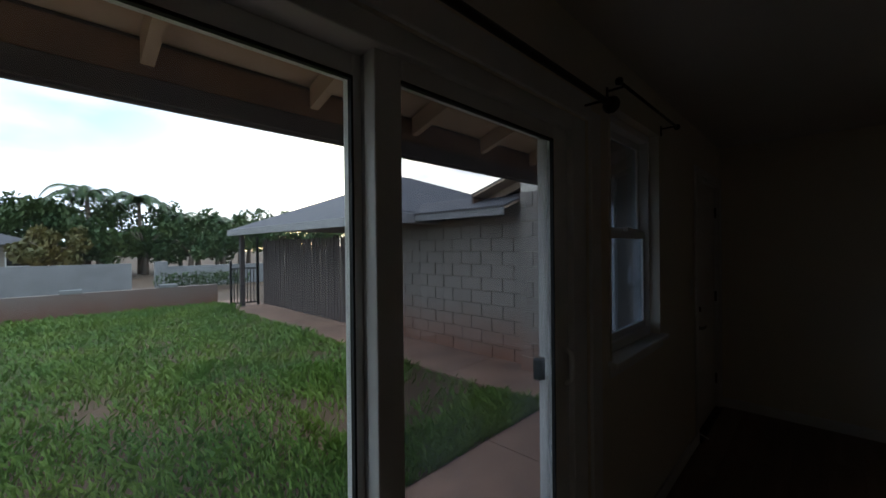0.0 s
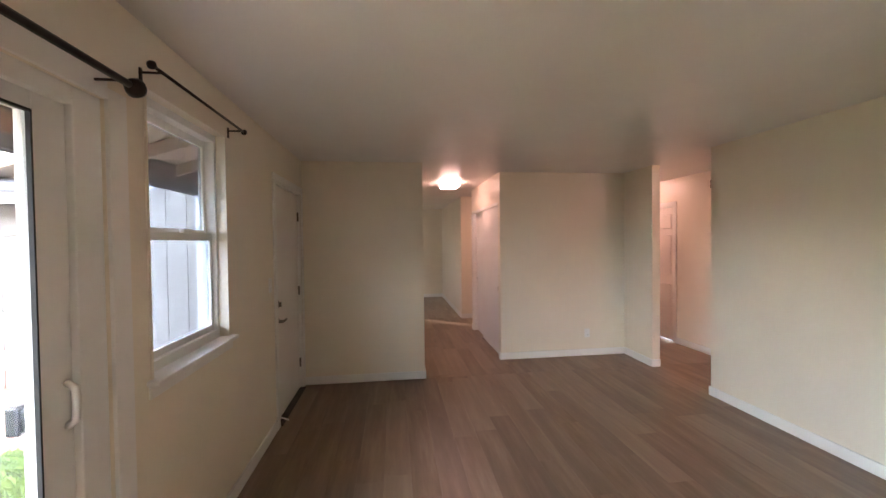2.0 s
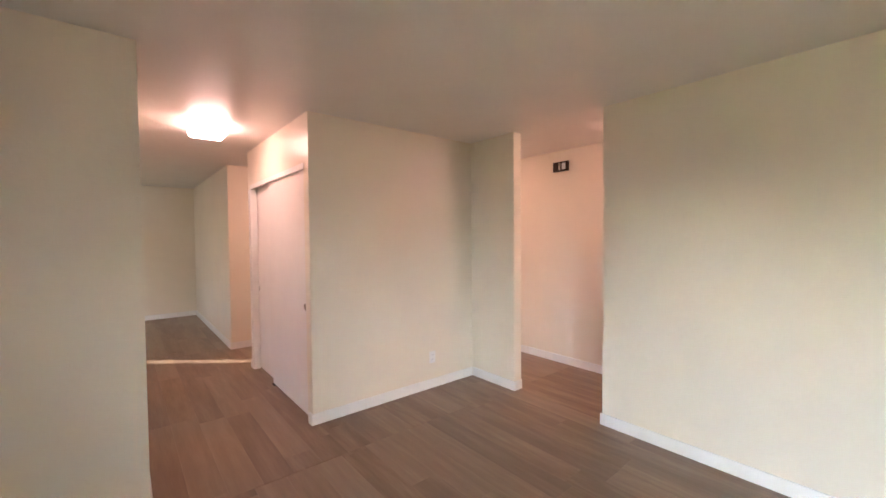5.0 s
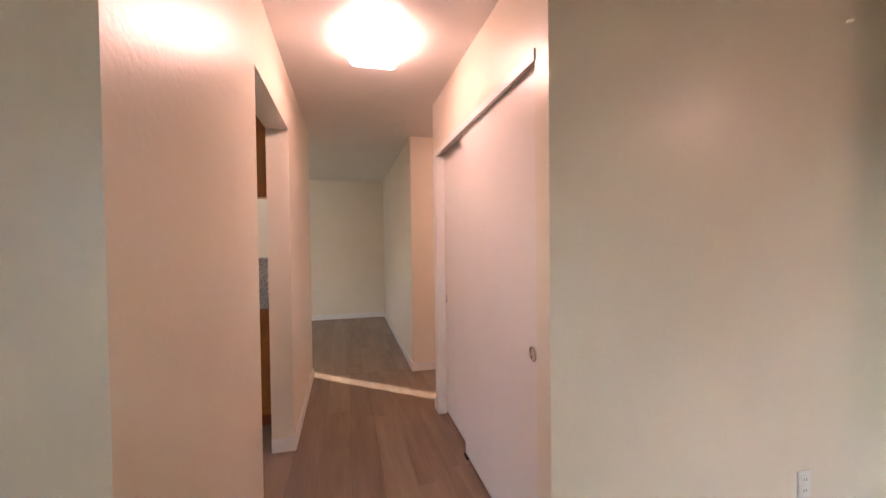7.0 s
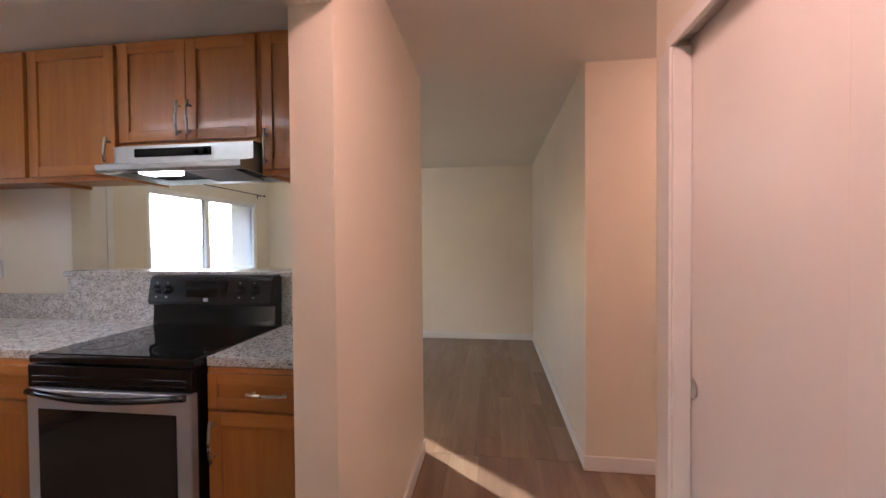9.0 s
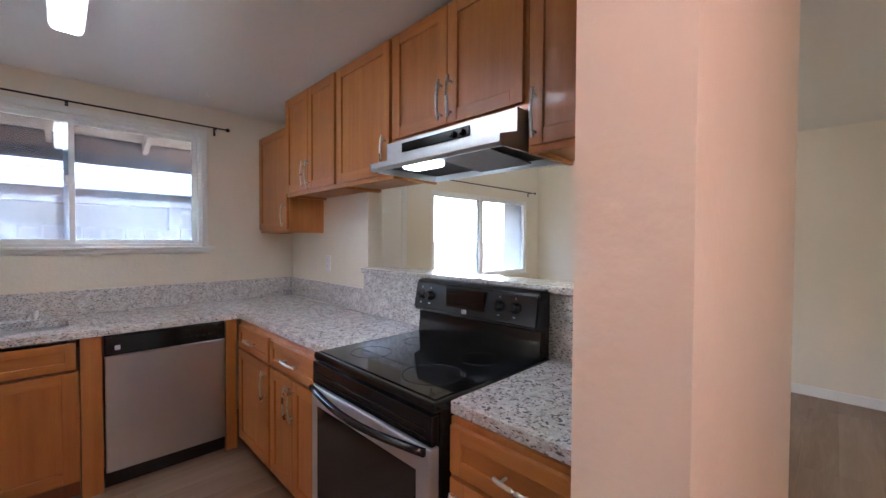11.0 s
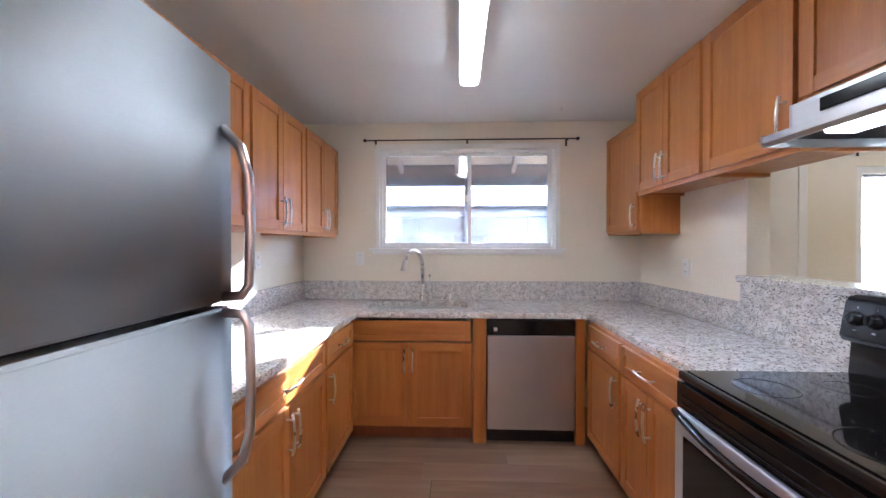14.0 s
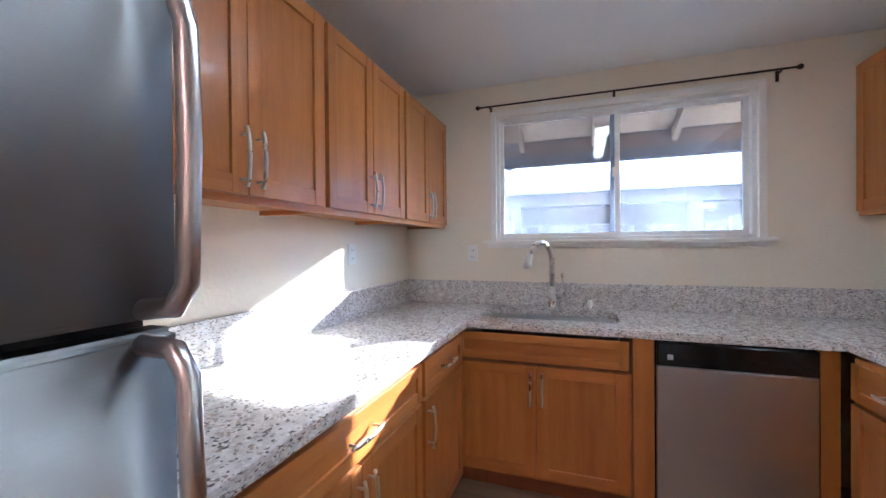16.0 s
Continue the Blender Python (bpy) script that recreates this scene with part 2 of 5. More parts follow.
def leafy(name, a, b):
    s = Nodes(name)
    geo = s.n.new("ShaderNodeNewGeometry")
    col = s.ramp(geo.outputs["Random Per Island"], (0.0, a), (1.0, b))
    col = s.mix(s.range(s.noise(0.8, 4), 0, 0.6, 0.4, 0.7), col, tuple(v * k for v, k in zip(b, (1.5, 1.1, 0.8))))
    s.put("Base Color", col)
    s.put("Roughness", 0.6)
    return s.m


BLADE = leafy("grass_blade", (0.06, 0.14, 0.018), (0.15, 0.26, 0.04))
LEAF = leafy("tree_leaf", (0.03, 0.07, 0.022), (0.075, 0.125, 0.04))
FROND = leafy("palm_frond", (0.025, 0.06, 0.02), (0.06, 0.11, 0.03))
DRYLEAF = leafy("yellowing_leaf", (0.10, 0.10, 0.03), (0.16, 0.15, 0.05))

# ---- building blocks ----


def bx(bm, a, b, bev=0.0):
    lo, hi = [min(p, q) for p, q in zip(a, b)], [max(p, q) for p, q in zip(a, b)]
    v = [bm.verts.new((x, y, z)) for x in (lo[0], hi[0]) for y in (lo[1], hi[1]) for z in (lo[2], hi[2])]
    f = [bm.faces.new([v[i] for i in k]) for k in ((0, 1, 3, 2), (4, 6, 7, 5), (0, 4, 5, 1), (2, 3, 7, 6), (0, 2, 6, 4), (1, 5, 7, 3))]
    if bev:
        bmesh.ops.bevel(bm, geom=list({e for k in f for e in k.edges}), offset=bev, segments=2, affect="EDGES", profile=0.5)
    return bm


def prism(bm, profile, axis, a, b):
    """A profile of 2D points, drawn out along the axis from a to b. The points take the other two axes in order."""
    def at(p, w):
        return {"x": (w, p[0], p[1]), "y": (p[0], w, p[1]), "z": (p[0], p[1], w)}[axis]
    lo, hi = [bm.verts.new(at(p, a)) for p in profile], [bm.verts.new(at(p, b)) for p in profile]
    k = len(profile)
    bm.faces.new(lo), bm.faces.new(hi[::-1])
    for i in range(k):
        bm.faces.new((lo[i], hi[i], hi[(i + 1) % k], lo[(i + 1) % k]))
    bmesh.ops.recalc_face_normals(bm, faces=bm.faces)
    return bm


def tube(bm, points, r, seg=12, r_end=None):
    pts = [Vector(p) for p in points]
    rings = []
    side = None
    for i, p in enumerate(pts):
        d = (pts[min(i + 1, len(pts) - 1)] - pts[max(i - 1, 0)]).normalized()
        if side is None:
            side = d.orthogonal().normalized()
        side = (side - d * side.dot(d)).normalized()
        up = d.cross(side)
        k = r if r_end is None else r + (r_end - r) * i / (len(pts) - 1)
        rings.append([bm.verts.new(p + (side * math.cos(w) + up * math.sin(w)) * k) for w in (2 * math.pi * j / seg for j in range(seg))])
    for a, b in zip(rings, rings[1:]):
        for j in range(seg):
            bm.faces.new((a[j], a[(j + 1) % seg], b[(j + 1) % seg], b[j])).smooth = True
    bm.faces.new(rings[0][::-1]), bm.faces.new(rings[-1])
    return bm


def lathe(bm, profile, m, seg=24, caps=True):
    """Radius and height pairs turned about z, placed by m."""
    rings = [[bm.verts.new(m @ Vector((r * math.cos(w), r * math.sin(w), z))) for w in (2 * math.pi * j / seg for j in range(seg))] for r, z in profile]
    for a, b in zip(rings, rings[1:]):
        for j in range(seg):
            bm.faces.new((a[j], a[(j + 1) % seg], b[(j + 1) % seg], b[j])).smooth = True
    if caps:
        bm.faces.new(rings[0][::-1]), bm.faces.new(rings[-1])
    return bm


def part(name, bm, material, parent=None, label=""):
    me = bpy.data.meshes.new(name)
    bm.normal_update()
    bm.to_mesh(me)
    bm.free()
    me.materials.append(material)
    ob = new(name, me)
    if parent is not None:
        ob.parent = parent
        ob.matrix_parent_inverse = Matrix.Translation(-parent.location) if parent.type == "EMPTY" else Matrix.Identity(4)
    if label:
        ob["label"] = label
    return ob


def boxes(*items, bev=0.0):
    bm = bmesh.new()
    for a, b in items:
        bx(bm, a, b, bev)
    return bm


def thing(name, at, label, category, group="", kind=""):
    ob = new(name)
    ob.empty_display_size = 0.1
    ob.location = at
    return tagged(ob, label, category, group, kind)


def solid(name, bm, material, label, category="", group="", kind=""):
    return tagged(part(name, bm, material), label, category, group, kind)


def structure(name, material, label, *items, bev=0.0):
    return tagged(part(name, boxes(*items, bev=bev), material), label, "", "", "structure")

# ---- the plan ----
H = 2.44
XE, YL, YC, XC, XH = 4.08, 4.755, 5.289, 2.354, 1.315
KW, KS, KN, XK = -2.06, 4.875, 7.78, 1.178
DN, DE = 11.17, 2.322
X9, Y0, DW = 5.13, -2.6, -1.60

structure("subfloor", SUB, "dark underlay beneath the vinyl planks", ((-0.2, Y0, -0.12), (X9 + 0.1, KS, -0.006)), ((KW - 0.15, KS, -0.12), (X9 + 0.1, DN + 0.1, -0.006)))
structure("ceiling", CEIL, "off-white painted ceiling with light texture", ((-0.2, Y0 - 0.1, H), (X9 + 0.1, KS, H + 0.1)), ((KW - 0.15, KS, H), (X9 + 0.1, DN + 0.1, H + 0.1)))
structure("wall_west", WALL, "cream textured wall with glass door and window",
          ((-0.15, Y0, 0), (0, -0.16, H)), ((-0.15, -0.16, 2.06), (0, 1.86, H)), ((-0.15, 1.86, 0), (0, 2.08, H)), ((-0.15, 2.08, 0), (0, 2.84, 1.0)),
          ((-0.15, 2.08, 2.2), (0, 2.84, H)), ((-0.15, 2.84, 0), (0, 3.77, H)), ((-0.15, 3.77, 2.09), (0, 4.70, H)), ((-0.15, 4.70, 0), (0, YL, H)))
structure("wall_south", WALL, "plain cream end wall", ((-0.15, Y0 - 0.1, 0), (X9 + 0.1, Y0, H)))
structure("wall_middle", WALL, "cream wall between living room and kitchen", ((KW - 0.15, YL, 0), (XH, KS, H)))
structure("wall_hall", WALL, "cream hall wall with kitchen opening", ((XK, KS, 0), (XH, 5.80, H)), ((XK, 5.80, 2.085), (XH, 6.743, H)), ((XK, 6.743, 0), (XH, 8.153, H)))
structure("wall_closet", WALL, "cream closet walls beside the hall", ((XC, YC, 0), (XE, YC + 0.1, H)), ((XC, YC + 0.1, 0), (XC + 0.1, 5.39, H)), ((XC, 5.39, 2.055), (XC + 0.1, 7.03, H)), ((XC, 7.03, 0), (XC + 0.1, 7.13, H)),
          ((XC + 0.1, 7.03, 0), (3.9, 7.13, H)), ((XC + 0.6, YC + 0.1, 0), (XC + 0.68, 7.03, H)))
structure("wall_side_hall", WALL, "cream walls of the side hall", ((DE, 8.065, 0), (3.9, 8.165, H)), ((3.8, 7.13, 0), (3.9, 8.065, H)))
structure("wall_east", WALL, "long cream living room wall", ((XE, Y0, 0), (XE + 0.1, 3.837, H)), ((XE, 4.715, 0), (XE + 0.1, YC + 0.1, H)))
structure("wall_back_hall", WALL, "cream wall of the back hall with a door", ((X9, Y0, 0), (X9 + 0.1, 5.70, H)), ((X9, 5.70, 2.04), (X9 + 0.1, 6.50, H)), ((X9, 6.50, 0), (X9 + 0.1, 7.2, H)), ((XE, 7.1, 0), (X9, 7.2, H)), ((XE, YC + 0.1, 0), (XE + 0.1, 7.1, H)))
structure("wall_kitchen_west", WALL, "cream kitchen wall with a window",
          ((KW - 0.15, KS, 0), (KW, 7.9, 1.35)), ((KW - 0.15, KS, 1.35), (KW, 5.55, 2.215)), ((KW - 0.15, 7.065, 1.35), (KW, 7.9, 2.215)), ((KW - 0.15, KS, 2.215), (KW, 7.9, H)))
structure("wall_dining_west", WALL, "cream dining room wall with a window",
          ((DW - 0.15, 7.9, 0), (DW, DN, 0.98)), ((DW - 0.15, 7.9, 0.98), (DW, 9.08, 1.95)), ((DW - 0.15, 10.87, 0.98), (DW, DN, 1.95)), ((DW - 0.15, 7.9, 1.95), (DW, DN, H)))
structure("wall_kitchen_north", WALL, "cream half wall under the pass-through", ((KW, KN, 0), (-0.85, KN + 0.12, H)), ((-0.85, 7.768, 0), (XK, 7.9, 1.18)), ((-0.85, 7.79, 2.0), (XK, KN + 0.12, H)))
structure("wall_dining_north", WALL, "plain cream dining room wall", ((KW - 0.15, DN, 0), (DE + 0.1, DN + 0.1, H)))
structure("wall_dining_east", WALL, "plain cream dining room wall", ((DE, 8.165, 0), (DE + 0.1, DN, H)))


def baseboard(*runs):
    for a, b in runs:
        structure("baseboard", TRIM, "white painted baseboard along the wall", (a, b), bev=0.005)


bb, bt = 0.09, 0.014
baseboard(((0, 2.0, 0), (bt, 3.72, bb)), ((bt, YL - bt, 0), (XH, YL, bb)), ((XH, YL - bt, 0), (XH + bt, 5.80, bb)), ((XK, 5.80, 0), (XH + bt, 5.80 + bt, bb)),
          ((XK, 6.743 - bt, 0), (XH + bt, 6.743, bb)), ((XH, 6.743, 0), (XH + bt, 8.153, bb)), ((XC - bt, YC - bt, 0), (XE - bt, YC, bb)), ((XC - bt, YC, 0), (XC, 5.35, bb)),
          ((XE - bt, 4.715 - bt, 0), (XE, YC - bt, bb)), ((XE - bt, Y0, 0), (XE, 3.837 + bt, bb)), ((X9 - bt, Y0, 0), (X9, 5.64, bb)), ((X9 - bt, 6.56, 0), (X9, 7.1, bb)),
          ((DE - bt, 8.065 - bt, 0), (3.8, 8.065, bb)), ((DE - bt, 8.065, 0), (DE, DN - bt, bb)), ((KW, DN - bt, 0), (DE, DN, bb)), ((XC - bt, 7.09, 0), (XC, 7.13, bb)), ((XE, 4.715 - bt, 0), (XE + 0.1, 4.715, bb)))

# ---- openings of the living room ----


def slider():
    t = thing("door_1", (-0.08, 0.85, 0), "white vinyl sliding glass door, closed, slightly hazy panes", "door", kind="structure")
    part("door_frame", boxes(((-0.15, 1.74, 0), (-0.01, 1.86, 2.06)), ((-0.15, -0.16, 0), (-0.01, -0.06, 2.06)), ((-0.15, -0.06, 2.0), (-0.01, 1.74, 2.06)), ((-0.15, -0.06, -0.02), (-0.01, 1.74, 0.03)), ((-0.15, 1.705, 0.03), (-0.115, 1.74, 2.0)), bev=0.004), VINYL, t)
    part("door_trim", boxes(((0, 1.86, 0), (0.015, 1.955, 2.10)), ((0, -0.25, 2.06), (0.015, 1.86, 2.15)), ((0, -0.25, 0), (0.015, -0.16, 2.06)), bev=0.003), TRIM, t)
    for x, a, b, l, r in ((-0.055, 0.80, 1.74, 0.08, 0.115), (-0.115, -0.06, 0.835, 0.09, 0.055)):
        p = part("door_panel", boxes(((x - 0.022, a, 0.03), (x + 0.022, a + l, 2.0)), ((x - 0.022, b - r, 0.03), (x + 0.022, b, 2.0)), ((x - 0.022, a + l, 1.945), (x + 0.022, b - r, 2.0)), ((x - 0.022, a + l, 0.03), (x + 0.022, b - r, 0.13)), bev=0.004), VINYL, t)
        g = part("pane", boxes(((x - 0.004, a + l, 0.13), (x + 0.004, b - r, 1.945))), GLASS if a < 0.5 else SCREENED, p)
        g.visible_shadow = False
        part("gasket", boxes(((x + 0.01, a + l, 1.938), (x + 0.024, b - r, 1.946)), ((x + 0.01, b - r - 0.006, 0.13), (x + 0.024, b - r, 1.938))), RUBBER, p)
    part("seal", boxes(((-0.0925, 0.802, 0.03), (-0.0775, 0.829, 2.0))), PRINT, t, "grey weather strip")
    bm = tube(bmesh.new(), [(-0.034, 1.715, 0.99), (-0.008, 1.715, 1.01), (-0.004, 1.715, 1.06), (-0.008, 1.715, 1.11), (-0.034, 1.715, 1.13)], 0.012, 8)
    part("pull_handle", bm, PLASTIC, t, "white pull handle")
    part("latch", boxes(((-0.10, 1.635, 1.01), (-0.078, 1.67, 1.08)), ((-0.135, 1.63, 1.0), (-0.10, 1.675, 1.09)), bev=0.008), BLACK, t, "black outside pull")


slider()


def curtain_rod(name, axis_pts, r, ball, brackets, label):
    t = thing(name, axis_pts[0], label, "curtain rod")
    part("rod", tube(bmesh.new(), axis_pts, r, 10), BRONZE, t)
    d = (Vector(axis_pts[1]) - Vector(axis_pts[0])).normalized()
    for p, s in ((axis_pts[0], -1), (axis_pts[1], 1)):
        m = Matrix.Translation(Vector(p) + d * s * ball * 0.8) @ (d * s).to_track_quat("Z", "Y").to_matrix().to_4x4()
        part("finial", lathe(bmesh.new(), [(r, -ball), (ball * 0.7, -ball * 0.65), (ball, 0), (ball * 0.72, ball * 0.65), (0.002, ball)], m, 14), BRONZE, t)
    for y, wx in brackets:
        z, x = axis_pts[0][2], axis_pts[0][0]
        part("bracket", boxes(((wx, y - 0.008, z - 0.05), (wx + 0.006, y + 0.008, z + 0.01)), ((wx, y - 0.004, z - 0.012), (x, y + 0.004, z - 0.004)), bev=0.001), BRONZE, t)


curtain_rod("curtain_rod", [(0.085, -0.35, 2.112), (0.085, 1.86, 2.112)], 0.013, 0.036, ((-0.25, 0.0), (1.80, 0.0)), "dark bronze curtain rod above the glass door")
curtain_rod("curtain_rod", [(0.075, 2.02, 2.245), (0.075, 2.92, 2.245)], 0.007, 0.018, ((2.06, 0.0), (2.88, 0.0)), "thin dark bronze rod above the living room window")


def sash_window():
    t = thing("window_1", (-0.08, 2.5, 1.0), "white vinyl single-hung window with deep painted sill", "window", kind="structure")
    y0, y1, z0, z1 = 2.08, 2.84, 1.0, 2.2
    part("window_frame", boxes(((-0.14, y0, z0), (-0.05, y0 + 0.032, z1)), ((-0.14, y1 - 0.032, z0), (-0.05, y1, z1)), ((-0.14, y0 + 0.032, z1 - 0.05), (-0.05, y1 - 0.032, z1)), ((-0.14, y0 + 0.032, z0), (-0.05, y1 - 0.032, z0 + 0.05)), bev=0.004), VINYL, t)
    for x, a, b in ((-0.115, 1.60, z1 - 0.05), (-0.085, z0 + 0.05, 1.615)):
        s = part("sash", boxes(((x - 0.014, y0 + 0.032, a), (x + 0.014, y0 + 0.06, b)), ((x - 0.014, y1 - 0.06, a), (x + 0.014, y1 - 0.032, b)), ((x - 0.014, y0 + 0.06, b - 0.04), (x + 0.014, y1 - 0.06, b)), ((x - 0.014, y0 + 0.06, a), (x + 0.014, y1 - 0.06, a + 0.035)), bev=0.003), VINYL, t)
        g = part("pane", boxes(((x - 0.003, y0 + 0.06, a + 0.035), (x + 0.003, y1 - 0.06, b - 0.04))), WINGLASS, s)
        g.visible_shadow = False
    part("sash_lock", boxes(((-0.075, 2.46, 1.612), (-0.05, 2.54, 1.635)), bev=0.004), PLASTIC, t)
    part("window_sill", boxes(((-0.05, 2.05, 0.985), (0.045, 2.87, 1.006)), bev=0.005), TRIM, t)
    part("apron", boxes(((0, 2.06, 0.93), (0.012, 2.86, 0.985)), bev=0.003), TRIM, t)
    part("liner", boxes(((-0.05, y1 - 0.012, 1.006), (0.004, y1 + 0.004, z1)), ((-0.05, y0 - 0.004, 1.006), (0.004, y0 + 0.012, z1)), ((-0.05, y0 + 0.012, z1 - 0.012), (0.004, y1 - 0.012, z1 + 0.004))), WALL, t)


sash_window()


def lever(t, at, out, along):
    """A lever handle at a point of a door: out of the face and along it."""
    p, o, a = Vector(at), Vector(out), Vector(along)
    m = Matrix.Translation(p) @ o.to_track_quat("Z", "Y").to_matrix().to_4x4()
    part("door_handle", tube(lathe(bmesh.new(), [(0.032, 0), (0.032, 0.008), (0.014, 0.012), (0.013, 0.05)], m, 16), [p + o * 0.045 - a * 0.01, p + o * 0.05 + a * 0.05, p + o * 0.046 + a * 0.11], 0.010, 10), AGED, t, "aged nickel lever handle")


def front_door():
    t = thing("door_2", (-0.06, 4.23, 0), "white painted front door, closed, with nickel hardware", "door", kind="structure")
    part("door_leaf", boxes(((-0.07, 3.80, 0.012), (-0.03, 4.67, 2.06)), bev=0.004), DOOR, t)
    part("jamb", boxes(((-0.15, 3.77, 0), (0.0, 3.797, 2.09)), ((-0.15, 4.673, 0), (0.0, 4.70, 2.09)), ((-0.15, 3.797, 2.063), (0.0, 4.673, 2.09))), TRIM, t)
    part("casing", boxes(((0, 3.72, 0), (0.016, 3.785, 2.14)), ((0, 4.715, 0), (0.016, 4.735, 2.14)), ((0, 3.785, 2.075), (0.016, 4.715, 2.14)), bev=0.004), TRIM, t)
    part("threshold", boxes(((-0.15, 3.797, 0), (0.03, 4.673, 0.012)), bev=0.003), BRONZE, t, "dark metal threshold")
    for z in (0.28, 1.05, 1.83):
        part("hinge", tube(boxes(((-0.03, 4.655, z - 0.045), (-0.027, 4.67, z + 0.045))), [(-0.022, 4.672, z - 0.048), (-0.022, 4.672, z + 0.048)], 0.007, 8), AGED, t)
    lever(t, (-0.03, 3.91, 0.87), (1, 0, 0), (0, 1, 0))
    m = Matrix.Translation((-0.03, 3.91, 1.02)) @ Vector((1, 0, 0)).to_track_quat("Z", "Y").to_matrix().to_4x4()
    part("deadbolt", bx(lathe(bmesh.new(), [(0.03, 0), (0.03, 0.012), (0.022, 0.016)], m, 16), (-0.015, 3.906, 1.0), (0.005, 3.914, 1.04)), AGED, t)
    part("kick_stop", tube(boxes(((-0.03, 3.85, 0.03), (-0.022, 3.88, 0.10))), [(-0.02, 3.865, 0.05), (0.06, 3.865, 0.02)], 0.007, 8), PLASTIC, t, "white flip-down door stop")


front_door()


def panel_door():
    t = thing("door_3", (X9, 6.1, 0), "white six-panel interior door, closed", "door", kind="structure")
    part("door_leaf", boxes(((X9 + 0.03, 5.72, 0.01), (X9 + 0.065, 6.48, 2.02))), DOOR, t)
    for y0, y1 in ((5.79, 6.06), (6.14, 6.41)):
        for z0, z1 in ((0.2, 0.85), (1.0, 1.6), (1.7, 1.92)):
            part("panel", boxes(((X9 + 0.02, y0, z0), (X9 + 0.034, y1, z1)), bev=0.012), DOOR, t)
    part("casing", boxes(((X9 - 0.014, 5.64, 0), (X9, 5.705, 2.10)), ((X9 - 0.014, 6.495, 0), (X9, 6.56, 2.10)), ((X9 - 0.014, 5.705, 2.035), (X9, 6.495, 2.10)), bev=0.003), TRIM, t)
    part("jamb", boxes(((X9, 5.70, 0), (X9 + 0.1, 5.718, 2.04)), ((X9, 6.482, 0), (X9 + 0.1, 6.5, 2.04)), ((X9, 5.718, 2.022), (X9 + 0.1, 6.482, 2.04))), TRIM, t)
    lever(t, (X9 + 0.03, 6.42, 0.95), (-1, 0, 0), (0, -1, 0))


panel_door()


def closet_doors():
    t = thing("closet", (XC + 0.03, 6.2, 0), "pale sliding closet doors in a painted track, closed", "closet")
    for x, y0, y1, py in ((XC + 0.022, 5.39, 6.40, 5.46), (XC + 0.06, 6.33, 7.03, 6.99)):
        d = part("door", boxes(((x, y0 + 0.002, 0.015), (x + 0.032, y1 - 0.002, 2.035)), bev=0.003), DOOR, t, "smooth pale sliding door leaf")
        m = Matrix.Translation((x - 0.001, py, 0.905)) @ Vector((-1, 0, 0)).to_track_quat("Z", "Y").to_matrix().to_4x4()
        part("finger_pull", lathe(bmesh.new(), [(0.031, 0), (0.031, 0.004), (0.025, 0.005), (0.023, 0.0015)], m, 20), CHROME, d, "round recessed chrome finger pull")
    part("track", boxes(((XC - 0.005, 5.385, 2.015), (XC + 0.012, 7.04, 2.06)), ((XC + 0.012, 5.39, 2.04), (XC + 0.098, 7.03, 2.053)), bev=0.002), TRIM, t, "painted header track")
    part("jamb", boxes(((XC - 0.012, 7.0, 0), (XC - 0.0005, 7.085, 2.01)), ((XC, 7.0, 0), (XC + 0.058, 7.03, 2.01)), bev=0.003), TRIM, t)
    part("floor_guide", boxes(((XC + 0.012, 6.34, 0), (XC + 0.095, 6.40, 0.012))), RUBBER, t)


closet_doors()


def outlet(at, normal, kind="outlet", colour=PLASTIC):
    label = "white wall outlet plate" if kind == "outlet" else "white light switch plate"
    n = Vector(normal)
    m = Matrix.Translation(at) @ n.to_track_quat("Z", "Y").to_matrix().to_4x4()
    t = thing("wall_outlet" if kind == "outlet" else "light_switch", at, label, "outlet" if kind == "outlet" else "switch")
    def lay(name, items, mat_, bev=0.0):
        bm = boxes(*items, bev=bev)
        bmesh.ops.transform(bm, matrix=m, verts=bm.verts)
        part(name, bm, mat_, t)
    lay("plate", [((-0.036, -0.058, 0), (0.036, 0.058, 0.006))], colour, 0.002)
    if kind == "outlet":
        for z in (-0.024, 0.024):
            lay("socket", [((-0.017, z - 0.016, 0.006), (0.017, z + 0.016, 0.009))], colour, 0.001)
            lay("slot", [((-0.008, z - 0.006, 0.009), (-0.006, z + 0.006, 0.0095)), ((0.006, z - 0.006, 0.009), (0.008, z + 0.006, 0.0095))], RUBBER)
    else:
        lay("toggle", [((-0.008, -0.016, 0.006), (0.008, 0.016, 0.012))], colour, 0.002)


outlet((XE, 1.93, 0.33), (-1, 0, 0))
outlet((3.54, YC, 0.30), (0, -1, 0))
outlet((0, 3.62, 1.22), (1, 0, 0), "switch")
outlet((KW, 5.38, 1.27), (1, 0, 0))
outlet((-1.28, KS, 1.28), (0, 1, 0))
outlet((-1.40, KN, 1.23), (0, -1, 0))

stop = thing("door_stop", (0.9, YL - bt, 0.06), "small metal spring door stop on the baseboard", "door stop")
part("spring", tube(bmesh.new(), [(0.9, YL - bt, 0.06), (0.9, YL - 0.07, 0.06)], 0.006, 8), NICKEL, stop)
part("tip", tube(bmesh.new(), [(0.9, YL - 0.07, 0.06), (0.9, YL - 0.085, 0.06)], 0.009, 8), PLASTIC, stop)

